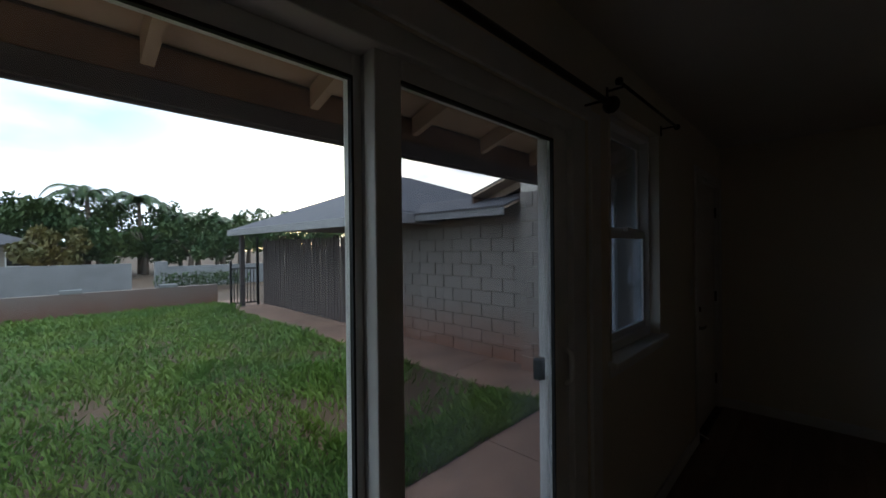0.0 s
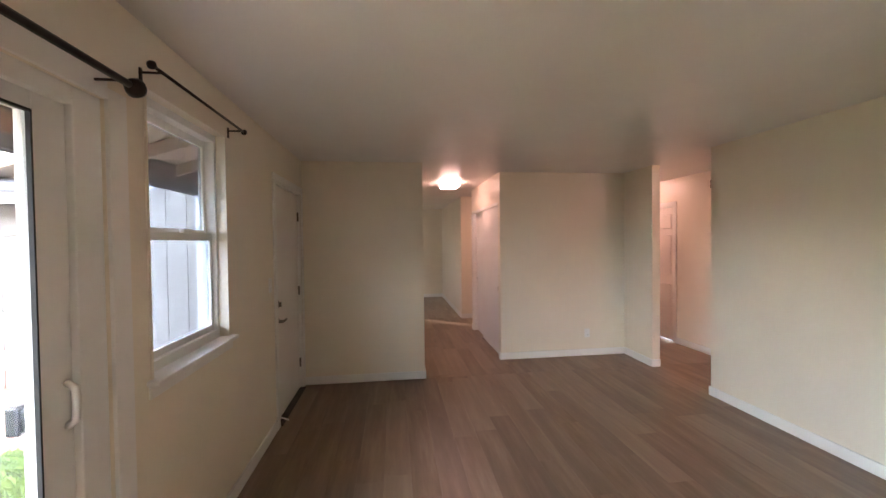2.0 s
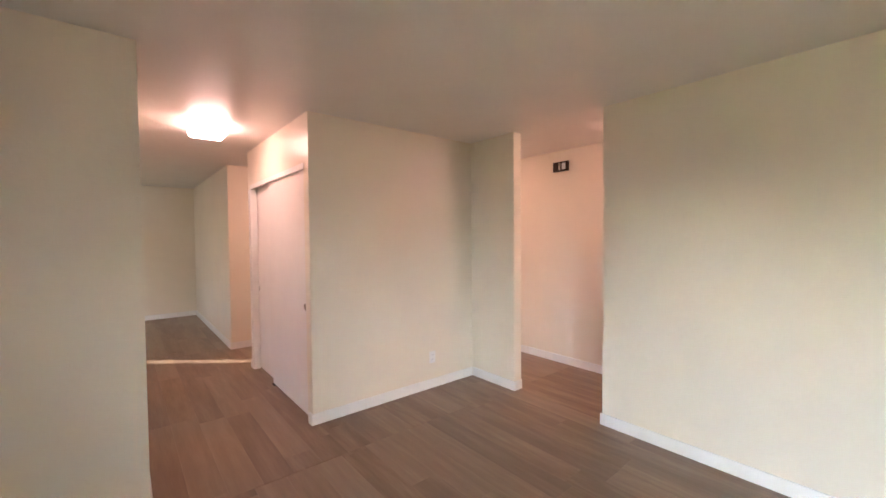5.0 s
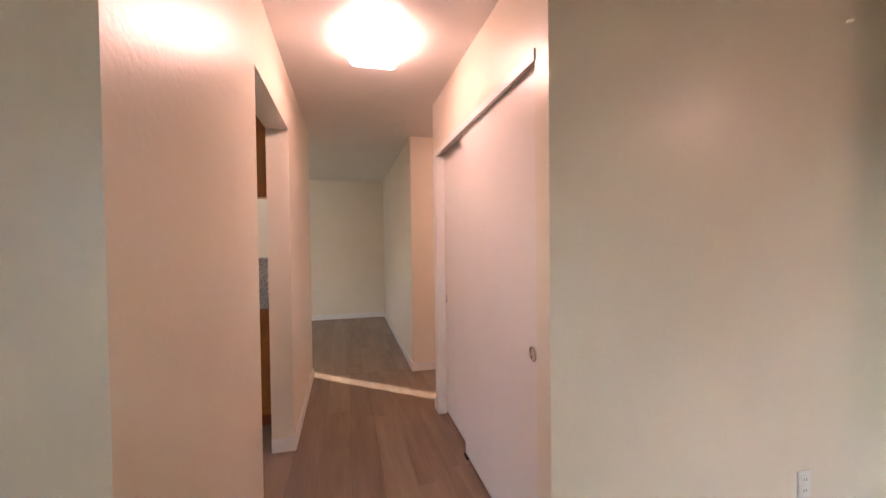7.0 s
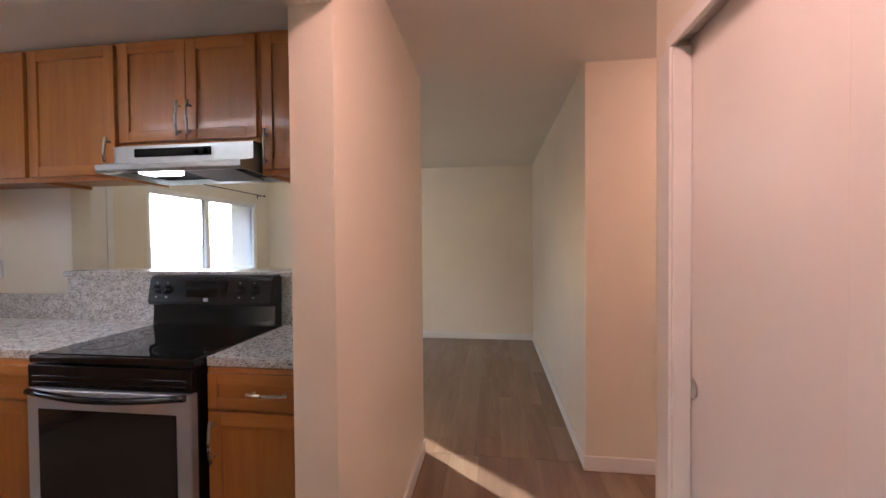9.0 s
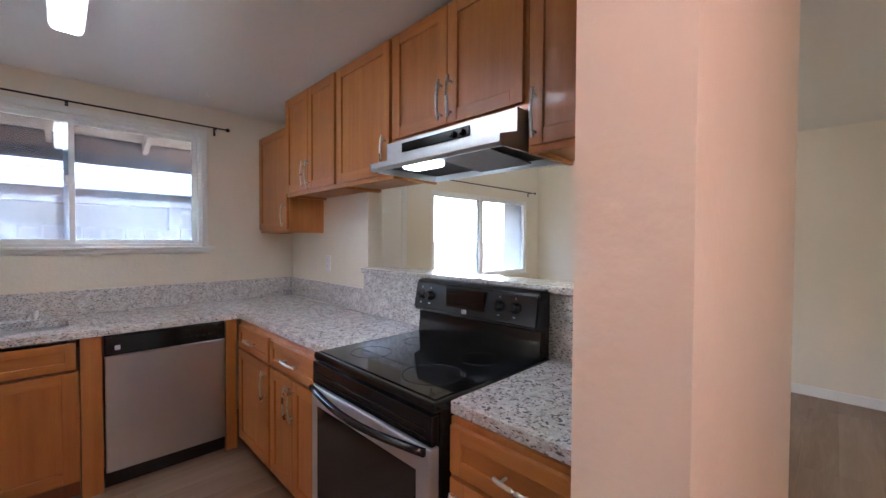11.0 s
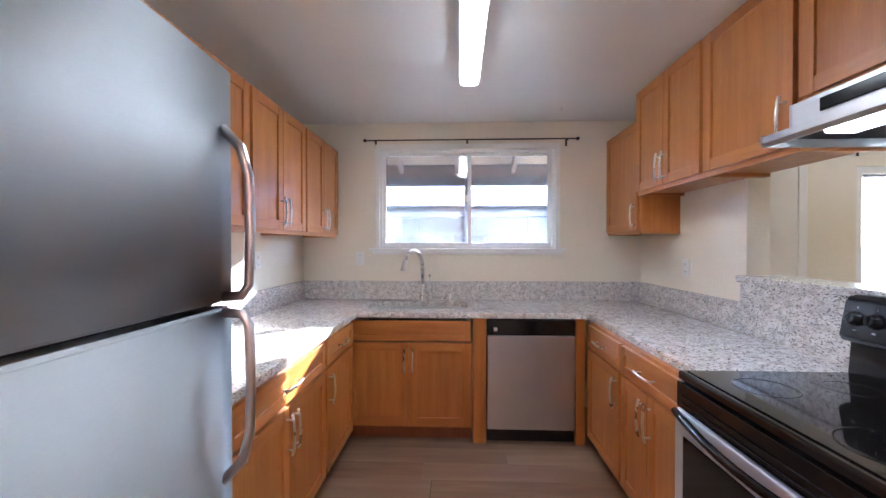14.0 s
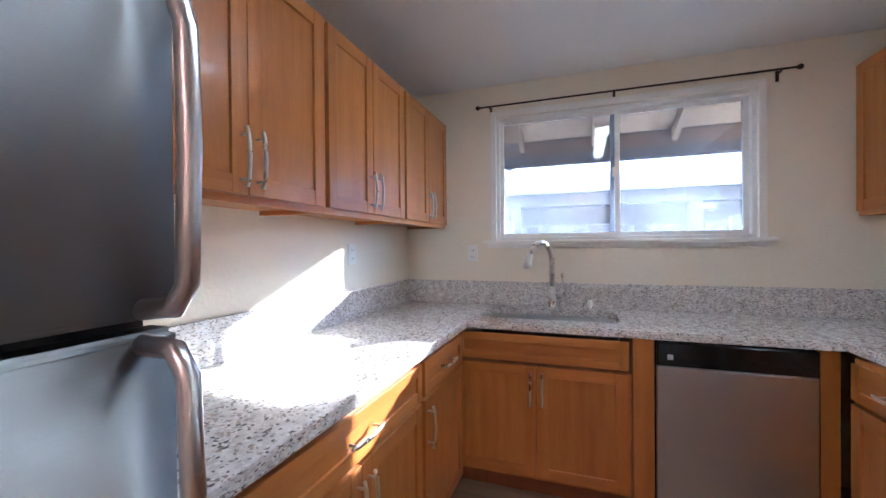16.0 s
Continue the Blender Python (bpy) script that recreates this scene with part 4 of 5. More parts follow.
def cross_brushed(name, col, rough):
    """Steel brushed level, so that its gloss is drawn out upright."""
    s = Nodes(name)
    fine = s.noise(5, 3, (2, 2, 160))
    s.put("Base Color", s.ramp(s.noise(1.4, 5), (0.3, tint(col, 0.95)), (0.7, tint(col, 1.05))))
    s.put("Metallic", 1.0)
    s.put("Roughness", s.range(fine, rough * 0.92, rough * 1.1))
    s.put("Anisotropic", 0.75)
    s.put("Anisotropic Rotation", 0.25)
    way = s.n.new("ShaderNodeTangent")
    way.direction_type, way.axis = "RADIAL", "Z"
    s.l.new(way.outputs[0], s.p.inputs["Tangent"])
    return s.m


FRIDGE = cross_brushed("fridge_steel", (0.38, 0.40, 0.40), 0.55)
fridge()


def kitchen_window():
    t = thing("window_2", (KW, 6.31, 1.35), "white sliding kitchen window with painted casing", "window", kind="structure")
    y0, y1, z0, z1 = 5.55, 7.065, 1.355, 2.215
    part("window_frame", boxes(((KW - 0.10, y0, z0), (KW - 0.02, y0 + 0.025, z1)), ((KW - 0.10, y1 - 0.025, z0), (KW - 0.02, y1, z1)), ((KW - 0.10, y0 + 0.025, z1 - 0.025), (KW - 0.02, y1 - 0.025, z1)), ((KW - 0.10, y0 + 0.025, z0), (KW - 0.02, y1 - 0.025, z0 + 0.025)), bev=0.003), VINYL, t)
    part("casing", boxes(((KW, y0 - 0.035, z0), (KW + 0.016, y0 + 0.004, z1 + 0.04)), ((KW, y1 - 0.004, z0), (KW + 0.016, y1 + 0.035, z1 + 0.04)), ((KW, y0 + 0.004, z1 - 0.004), (KW + 0.016, y1 - 0.004, z1 + 0.04)), bev=0.004), TRIM, t)
    part("window_sill", boxes(((KW - 0.02, y0 - 0.085, z0 - 0.02), (KW + 0.05, y1 + 0.075, z0 + 0.002)), ((KW, y0 - 0.06, z0 - 0.05), (KW + 0.014, y1 + 0.05, z0 - 0.02)), bev=0.004), TRIM, t)
    for x, a, b in ((KW - 0.045, y0 + 0.025, 6.345), (KW - 0.075, 6.29, y1 - 0.025)):
        s = part("sash", boxes(((x - 0.012, a, z0 + 0.025), (x + 0.012, a + 0.026, z1 - 0.025)), ((x - 0.012, b - 0.03, z0 + 0.025), (x + 0.012, b, z1 - 0.025)), ((x - 0.012, a + 0.026, z1 - 0.05), (x + 0.012, b - 0.03, z1 - 0.025)), ((x - 0.012, a + 0.026, z0 + 0.025), (x + 0.012, b - 0.03, z0 + 0.05)), bev=0.002), VINYL, t)
        g = part("pane", boxes(((x - 0.003, a + 0.026, z0 + 0.05), (x + 0.003, b - 0.03, z1 - 0.05))), KITGLASS, s)
        g.visible_shadow = False
    part("latch", boxes(((KW - 0.033, 6.30, 1.76), (KW - 0.02, 6.33, 1.82)), bev=0.003), PLASTIC, t)


kitchen_window()
curtain_rod("curtain_rod", [(KW + 0.055, 5.45, 2.278), (KW + 0.055, 7.22, 2.278)], 0.006, 0.016, ((5.52, KW), (6.31, KW), (7.15, KW)), "thin dark bronze rod above the kitchen window")

tl = thing("tube_light", (-0.45, 6.305, H), "long white fluorescent ceiling light, switched on", "ceiling light")
part("housing", boxes(((-1.095, 6.240, H - 0.065), (0.145, 6.248, H)), ((-1.095, 6.352, H - 0.065), (0.145, 6.36, H)), ((-1.095, 6.248, H - 0.065), (-1.083, 6.352, H)), ((0.133, 6.248, H - 0.065), (0.145, 6.352, H)), ((-1.083, 6.248, H - 0.02), (0.133, 6.352, H))), PLASTIC, tl, "white enamelled housing")
bm = prism(bmesh.new(), [(6.249, H - 0.05), (6.249, H - 0.076), (6.265, H - 0.084), (6.335, H - 0.084), (6.351, H - 0.076), (6.351, H - 0.05)], "x", -1.082, 0.132)
part("diffuser", bm, LAMPT, tl, "glowing plastic diffuser")
hk = thing("ceiling_hook", (-1.72, 7.02, H), "small white ceiling hook", "hook")
part("hook", tube(bmesh.new(), [(-1.72, 7.02, H), (-1.72, 7.02, H - 0.02), (-1.71, 7.03, H - 0.03), (-1.70, 7.02, H - 0.02)], 0.003, 6), PLASTIC, hk)

# ---- dining room ----


def dining_window():
    t = thing("window_3", (DW, 9.9, 0.98), "white sliding dining room window", "window", kind="structure")
    y0, y1, z0, z1 = 9.08, 10.87, 0.98, 1.95
    part("window_frame", boxes(((DW - 0.10, y0, z0), (DW - 0.01, y0 + 0.05, z1)), ((DW - 0.10, y1 - 0.05, z0), (DW - 0.01, y1, z1)), ((DW - 0.10, y0 + 0.05, z1 - 0.05), (DW - 0.01, y1 - 0.05, z1)), ((DW - 0.10, y0 + 0.05, z0), (DW - 0.01, y1 - 0.05, z0 + 0.05)), ((DW - 0.08, 9.90, z0 + 0.05), (DW - 0.02, 9.96, z1 - 0.05)), bev=0.003), VINYL, t)
    part("window_sill", boxes(((DW - 0.01, y0 - 0.05, z0 - 0.02), (DW + 0.04, y1 + 0.05, z0 + 0.002)), bev=0.004), TRIM, t)
    for a, b in ((y0 + 0.05, 9.90), (9.96, y1 - 0.05)):
        g = part("pane", boxes(((DW - 0.055, a, z0 + 0.05), (DW - 0.049, b, z1 - 0.05))), WINGLASS, t)
        g.visible_shadow = False


dining_window()
curtain_rod("curtain_rod", [(DW + 0.055, 9.0, 2.07), (DW + 0.055, 10.98, 2.07)], 0.006, 0.016, ((9.08, DW), (10.9, DW)), "thin dark bronze rod above the dining window")
pn = thing("wall_panel", (DW, 8.3, 0), "tall pale closed utility door in the dining wall", "door")
part("leaf", boxes(((DW, 8.00, 0.01), (DW + 0.02, 8.66, 2.03)), bev=0.003), DOOR, pn)
part("casing", boxes(((DW, 8.66, 0), (DW + 0.026, 8.72, 2.09)), ((DW, 7.94, 0), (DW + 0.026, 8.00, 2.09)), ((DW, 8.00, 2.03), (DW + 0.026, 8.66, 2.09)), bev=0.003), TRIM, pn)
part("vent_plate", boxes(((DW + 0.02, 8.42, 1.66), (DW + 0.026, 8.55, 1.73)), bev=0.002), PLASTIC, pn)

fan = thing("ceiling_fan", (-0.05, 10.3, H), "white ceiling fan at rest with lit globe", "ceiling fan")
part("motor", lathe(bmesh.new(), [(0.06, 0), (0.06, -0.03), (0.1, -0.05), (0.1, -0.13), (0.05, -0.16)], Matrix.Translation((-0.05, 10.3, H)), 24), PLASTIC, fan)
part("globe", lathe(bmesh.new(), [(0.05, -0.16), (0.085, -0.19), (0.085, -0.23), (0.05, -0.27), (0.005, -0.28)], Matrix.Translation((-0.05, 10.3, H)), 24), LAMPF, fan, "glowing glass globe")
for k in range(5):
    bm = boxes(((0.13, -0.065, -0.004), (0.60, 0.065, 0.004)), bev=0.003)
    bmesh.ops.transform(bm, matrix=pose(-0.05, 10.3, H - 0.10, 0, 0, 20 + 72 * k) @ pose(0, 0, 0, 12, 0, 0), verts=bm.verts)
    part("blade", bm, plain("fan_blade_paint", (0.62, 0.58, 0.52), 0.5) if k == 0 else bpy.data.materials["fan_blade_paint"], fan)

# ---- outside ----
GZ = -0.15
ground = solid("ground", boxes(((-300, -300, GZ - 0.2), (300, 300, GZ))), GRASSM, "grassy ground reaching the horizon", kind="structure")
structure("pavement", CONCRETE, "red-stained concrete walk beside the house", ((-1.36, -2.0, GZ - 0.05), (-0.15, 2.9, GZ + 0.03)), ((-1.36, 2.91, GZ - 0.05), (-0.15, 4.755, GZ + 0.03)), bev=0.008)
structure("pavement", CONCRETE, "red-stained concrete path along the block wall", *[((-13.2 + 1.48 * k, 3.92, GZ - 0.05), (-13.2 + 1.48 * k + 1.472, 4.95, GZ + 0.03)) for k in range(8)], bev=0.008)


def eave(x0, x1, y0, y1, step, board, name="eave"):
    """Overhang on the west side: sloped boards, rafters and a fascia. x0 is the wall side, x1 the outer edge."""
    t = thing(name, (x1, (y0 + y1) / 2, 2.03), "tan painted roof overhang with rafters and brown fascia", "eave")
    w = x0 - x1
    zi, zo = 2.52, 2.27
    part("decking", prism(bmesh.new(), [(x0, zi), (x1, zo), (x1, zo + 0.03), (x0, zi + 0.03)], "y", y0, y1), SOFFIT, t, "tan painted roof decking")
    part("shingles", prism(bmesh.new(), [(x0, zi + 0.032), (x1 - 0.03, zo + 0.025), (x1 - 0.03, zo + 0.045), (x0, zi + 0.05)], "y", y0, y1), SHINGLE, t)
    part("fascia", boxes(((x1 - 0.03, y0, 2.04), (x1, y1, zo + 0.02)), bev=0.004), FASCIA, t, "brown fascia board")
    part("gutter_board", boxes(((x1, y0, 2.05), (x1 + 0.02, y1, 2.13)), bev=0.002), FASCIA, t)
    part("rim_board", boxes(((x1, y0, 2.131), (x1 + 0.018, y1, 2.25)), bev=0.002), board, t, "brown rim board inside the fascia")
    y = y0 + 0.3
    while y < y1:
        part("rafter", prism(bmesh.new(), [(x0, zi - 0.002), (x0, zi - 0.10), (x1 + 0.02, zo - 0.10), (x1 + 0.02, zo - 0.002)], "y", y - 0.02, y + 0.02), SOFFIT, t)
        y += step


eave(-0.15, -0.97, -3.44, 4.75, 0.61, RIM)
eave(-2.21, -3.0, 4.7, 7.95, 0.61, RIM)
eave(-1.75, -2.6, 7.97, 11.6, 0.61, SOFFIT)
structure("roof", SHINGLE, "shingled main roof above the rooms", ((-0.15, -3.2, 2.57), (5.6, 4.9, 2.66)), ((-2.21, 4.75, 2.57), (5.6, 11.6, 2.66)))
pr = thing("lean_to_roof", (-3.7, 4.8, 1.95), "grey shingled lean-to roof over the block wall", "roof")
part("decking", prism(bmesh.new(), [(4.45, 2.03), (5.2, 2.28), (5.2, 2.31), (4.45, 2.06)], "x", -5.2, -2.26), SOFFIT, pr)
part("fascia", boxes(((-5.2, 4.43, 1.95), (-2.26, 4.45, 2.06)), bev=0.003), GREYPAINT, pr, "weathered grey fascia")
for k in range(6):
    y, z = 4.41 + 0.135 * k, 2.062 + 0.045 * k
    part("shingle_course", prism(bmesh.new(), [(y, z), (y + 0.16, z + 0.053), (y + 0.16, z + 0.065), (y, z + 0.016)], "x", -5.22, -2.25), SHINGLE, pr)
part("end_wall", boxes(((-5.2, 5.14, 1.97), (-2.3, 5.2, 2.27))), STUCCO, pr)
porch = thing("siding_wall", (-1.1, 4.72, 0), "beige vertical board siding beside the front door", "siding")
k = -1.75
while k < -0.16:
    part("board", boxes(((k, 4.735, GZ), (min(k + 0.195, -0.15), 4.753, 2.5)), bev=0.003), STUCCO, porch)
    k += 0.2
meter = thing("outdoor_outlet", (-0.75, 4.735, 1.2), "white covered outdoor outlet box on siding", "outlet")
part("box", boxes(((-0.82, 4.69, 1.13), (-0.68, 4.735, 1.30)), bev=0.006), PLASTIC, meter)
for z in (1.17, 1.235):
    part("cover", boxes(((-0.79, 4.68, z), (-0.72, 4.69, z + 0.045)), bev=0.006), plain("grey_cover", (0.35, 0.35, 0.36), 0.4), meter)
post = thing("porch_post", (-0.95, 4.62, 0), "white square post at the porch", "post")
part("post", boxes(((-1.0, 4.60, GZ), (-0.92, 4.68, 2.3)), bev=0.004), TRIM, post)
flood = thing("flood_light", (-1.4, 4.70, 2.2), "small grey outdoor flood light under the eave", "flood light")
part("base", boxes(((-1.45, 4.70, 2.18), (-1.37, 4.735, 2.26)), bev=0.004), PRINT, flood)
part("head", lathe(bmesh.new(), [(0.02, 0), (0.05, 0.05), (0.055, 0.1), (0.05, 0.105)], Matrix.Translation((-1.41, 4.69, 2.2)) @ pose(0, 0, 0, 115, 0, 0), 16), PRINT, flood)

# block wall of the yard, course by course
bw = structure("yard_wall", MORTAR, "tan concrete block wall with red soil stains", ((-5.25, 4.962, GZ - 0.1), (-2.2, 5.13, 1.97)))
blocks = {}


def block_piece(w, mat_, d=0.02, hgt=0.19):
    if (w, mat_.name) not in blocks:
        bm = boxes(((0, 0, 0), (w, d, hgt)), bev=0)
        bmesh.ops.bevel(bm, geom=list(bm.edges), offset=0.004, segments=1, affect="EDGES")
        me = bpy.data.meshes.new("block")
        bm.to_mesh(me)
        bm.free()
        me.materials.append(mat_)
        blocks[(w, mat_.name)] = me
    return blocks[(w, mat_.name)]


def lay_blocks(parent, x0, x1, y, z0, courses, seed):
    rnd = random.Random(seed)
    for c in range(courses):
        x = x0 - (0.2 if c % 2 else 0)
        while x < x1 - 0.02:
            a, b = max(x, x0), min(x + 0.4, x1)
            w = round(b - a - 0.01, 3)
            if w > 0.03:
                ob = new("block", block_piece(w, BLOCK))
                ob.parent = parent
                ob.location = (a, y + rnd.uniform(-0.003, 0.003), z0 + c * 0.2)
            x += 0.4


def pickets(label, p0, p1, z0, z1, w, gap, seed, skip=0.0):
    p0, p1 = Vector(p0), Vector(p1)
    d = (p1 - p0).normalized()
    n = Vector((-d.y, d.x))
    t = thing("picket_fence", (*((p0 + p1) / 2), z0), label, "fence")
    rnd = random.Random(seed)
    L = (p1 - p0).length
    turn = pose(p0.x, p0.y, 0, 0, 0, math.degrees(math.atan2(d.y, d.x)))
    me = None
    u, first = 0.0, None
    while u < L - w:
        if first is None:
            bm = boxes(((0, -0.01, 0), (w, 0.01, z1 - z0)))
            bmesh.ops.bevel(bm, geom=list(bm.edges), offset=0.003, segments=1, affect="EDGES")
            first = part("slat", bm, PICKET, t)
            me = first.data
            ob = first
        else:
            ob = new("slat", me)
            ob.parent = t
        ob.matrix_parent_inverse = Matrix.Translation(-t.location)
        ob.matrix_basis = turn @ pose(u, 0, z0 + rnd.uniform(-0.015, 0.015), 0, rnd.uniform(-0.5, 0.5), 0)
        u += w + gap * rnd.uniform(0.6, 1.4)
    for z in (z0 + 0.25, z1 - 0.25):
        bm = boxes(((0, 0.012, z - 0.04), (L, 0.05, z + 0.04)))
        bmesh.ops.transform(bm, matrix=turn, verts=bm.verts)
        part("rail", bm, PICKET, t)
    u = 0.0
    while u <= L + 0.01:
        bm = boxes(((u - 0.045, 0.05, z0 - 0.05), (u + 0.045, 0.14, z1 + 0.05)), bev=0.004)
        bmesh.ops.transform(bm, matrix=turn, verts=bm.verts)
        part("post", bm, PICKET, t)
        u += 2.0


pickets("dark weathered slatted carport screen with narrow gaps", (-11.3, 4.85), (-5.27, 4.85), GZ + 0.05, 1.78, 0.10, 0.034, 4)
pickets("dark weathered slatted fence outside the kitchen", (-3.55, 9.4), (-3.55, 5.2), GZ + 0.05, 1.52, 0.12, 0.03, 5)


def carport():
    t = thing("carport", (-7.8, 8.0, GZ), "low carport building with grey shingled hip roof", "building")
    x0, x1, y0, y1, ze, za = -11.7, -4.0, 4.0, 11.0, 2.08, 3.5
    a = [(x0, y0, ze), (x1, y0, ze), (x1, y1, ze), (x0, y1, ze)]
    bm = bmesh.new()
    v = [bm.verts.new(p) for p in a] + [bm.verts.new((-7.8, 7.3, za)), bm.verts.new((-7.8, 7.7, za))]
    for f in ((0, 1, 4), (1, 2, 5, 4), (2, 3, 5), (3, 0, 4, 5), (3, 2, 1, 0)):
        bm.faces.new([v[i] for i in f])
    r = part("roof", bm, SHINGLE, t)
    for k in range(22):
        s = (k + 0.5) / 22
        z = ze + (za - ze) * s + 0.004
        xe, ys, yn = x1 + (-7.8 - x1) * s, y0 + (7.3 - y0) * s, y1 + (7.7 - y1) * s
        part("shingle_course", prism(bmesh.new(), [(xe + 0.01, z - 0.012), (xe - 0.16, z + 0.062), (xe - 0.16, z + 0.074), (xe + 0.01, z + 0.006)], "y", ys, yn), SHINGLE, r)
    part("fascia", boxes(((x1 - 0.02, y0, ze - 0.16), (x1 + 0.02, y1, ze)), ((x0, y0 - 0.02, ze - 0.16), (x1 - 0.02, y0 + 0.02, ze)), bev=0.004), GREYPAINT, t, "weathered grey fascia")
    part("wall", boxes(((-5.15, 5.2, GZ), (-5.0, 10.7, 1.95)), ((-11.3, 10.6, GZ), (-5.15, 10.7, 1.95))), STUCCO, t)
    for y in (5.3, 7.2, 9.2, 10.5):
        part("post", boxes(((-4.25, y, GZ), (-4.13, y + 0.12, 1.94)), bev=0.004), FASCIA, t)
    part("beam", boxes(((-4.27, 5.0, 1.78), (-4.11, 10.8, 1.93)), bev=0.004), FASCIA, t)
    for y in (4.2, 10.5):
        part("post", boxes(((-11.4, y, GZ), (-11.28, y + 0.12, 1.94)), bev=0.004), FASCIA, t)


carport()


def gate():
    t = thing("garden_gate", (-11.4, 4.3, GZ), "black iron bar gate beside the carport", "gate")
    part("frame", boxes(((-11.43, 3.95, GZ), (-11.38, 4.0, 1.2)), ((-11.43, 4.68, GZ), (-11.38, 4.75, 1.9)), ((-11.42, 4.0, 0.95), (-11.39, 4.68, 0.99)), ((-11.42, 4.0, GZ + 0.1), (-11.39, 4.68, GZ + 0.14))), IRON, t)
    for k in range(7):
        part("bar", tube(bmesh.new(), [(-11.405, 4.06 + k * 0.09, GZ + 0.12), (-11.405, 4.06 + k * 0.09, 1.0)], 0.012, 6), IRON, t)


gate()
lw = structure("garden_wall", LOWBLOCK, "low block wall stained red at its foot", ((-12.75, -14, GZ - 0.1), (-12.55, 3.95, 0.47)))
for k in range(5):
    y = -5.5 + 2.0 * k
    part("coping", boxes(((-12.77, y, 0.47), (-12.53, y + 0.42, 0.56)), bev=0.006), GREYBLOCK, lw)
structure("street_wall", GREYBLOCK, "grey block wall across the lane", ((-20.2, -16, GZ - 0.1), (-20, 2.8, 0.98)), ((-20.25, 3.6, GZ - 0.1), (-19.95, 4.05, 1.02)), ((-20.2, 4.05, GZ - 0.1), (-20, 9, 0.8)))


def clump(bm, rnd, c, r, n, size, flat=1.0):
    for _ in range(n):
        while True:
            v = Vector([rnd.uniform(-1, 1) for _ in range(3)])
            if 0.3 < v.length < 1:
                break
        p = Vector(c) + Vector((v.x * r, v.y * r, v.z * r * flat))
        a = Vector([rnd.gauss(0, 1) for _ in range(3)]).normalized()
        b = a.orthogonal().normalized()
        s = size * rnd.uniform(0.6, 1.4)
        bm.faces.new([bm.verts.new(p + a * s), bm.verts.new(p + b * s * 0.5), bm.verts.new(p - a * s), bm.verts.new(p - b * s * 0.5)])


def broad_tree(x, y, h, r, seed, mat_=None):
    rnd = random.Random(seed)
    t = thing("tree", (x, y, GZ), "dark green leafy garden tree", "tree", "far trees")
    bm = tube(bmesh.new(), [(x, y, GZ), (x + 0.2, y, h * 0.3), (x, y + 0.1, h * 0.6)], 0.22, 8, 0.1)
    for k in range(5):
        a = rnd.uniform(0, 6.28)
        tube(bm, [(x, y, h * 0.4), (x + math.cos(a) * r * 0.4, y + math.sin(a) * r * 0.4, h * 0.62), (x + math.cos(a) * r * 0.7, y + math.sin(a) * r * 0.7, h * 0.75)], 0.09, 6, 0.03)
    part("trunk", bm, BARK, t)
    bm = bmesh.new()
    for k in range(15):
        a, q = rnd.uniform(0, 6.28), rnd.uniform(0, 1) ** 0.5
        clump(bm, rnd, (x + math.cos(a) * r * q, y + math.sin(a) * r * q, h * rnd.uniform(0.35, 0.92)), r * rnd.uniform(0.28, 0.45), 150, 0.17)
    part("crown", bm, mat_ or LEAF, t)


def palm(x, y, h, seed, n=15, size=2.4):
    rnd = random.Random(seed)
    t = thing("palm_tree", (x, y, GZ), "tall palm with arching feathered fronds", "palm", "far palms")
    part("trunk", tube(bmesh.new(), [(x + 0.1, y, GZ), (x, y + 0.05, h * 0.5), (x, y, h * 0.74)], 0.15, 8, 0.09), BARK, t)
    bm = bmesh.new()
    for k in range(n):
        a, lift = 6.28 * k / n + rnd.uniform(-0.2, 0.2), rnd.uniform(0.1, 0.75)
        last = None
        L = size * rnd.uniform(0.8, 1.1)
        for j in range(15):
            s = j / 14
            rr = L * (s - 0.25 * s * s)
            p = Vector((x + math.cos(a) * rr, y + math.sin(a) * rr, h * 0.74 + L * (lift * 1.25 * s - (0.35 + lift * 0.75) * s * s * 1.1)))
            if last is not None:
                d = (p - last).normalized()
                sd = d.cross(Vector((0, 0, 1))).normalized()
                for sgn in (-1, 1):
                    for o in (0.0, 0.5):
                        q = last.lerp(p, o)
                        tip = q + sd * sgn * L * 0.24 * (1.05 - 0.6 * s) + d * L * 0.12 - Vector((0, 0, L * 0.08))
                        w = d * L * 0.018
                        bm.faces.new([bm.verts.new(q - w), bm.verts.new(q + w), bm.verts.new(tip)])
            last = p
    part("crown", bm, FROND, t)


palm(-33, 2.2, 6.9, 1, 17, 2.7)
palm(-33.5, 4.9, 6.6, 2, 16, 2.6)
palm(-34, 7.4, 5.4, 3, 13, 2.0)
palm(-33, 9.6, 5.2, 8, 13, 1.9)
palm(-36, 12.2, 5.3, 9, 13, 2.0)
for k, (x, y, h, r) in enumerate(((-36, -2.2, 5.6, 2.2), (-34, 0.2, 4.6, 1.8), (-31, 2.6, 3.4, 1.7), (-32, 5.0, 3.6, 1.9), (-31, 7.4, 3.0, 1.7), (-33, 10.0, 3.4, 2.0), (-35, 12.6, 4.6, 2.0), (-36, 15.6, 4.8, 2.3), (-37, -6, 5.0, 2.6), (-38, -10, 5.4, 3.0), (-34, 18.5, 4.4, 2.4))):
    broad_tree(x, y, h, r, 20 + k)
broad_tree(-29, 0.6, 2.7, 1.3, 60, DRYLEAF)
broad_tree(-35, 2.0, 5.2, 2.4, 72)
broad_tree(-36, 5.5, 4.8, 2.4, 73)
broad_tree(-35, 8.8, 4.4, 2.2, 74)
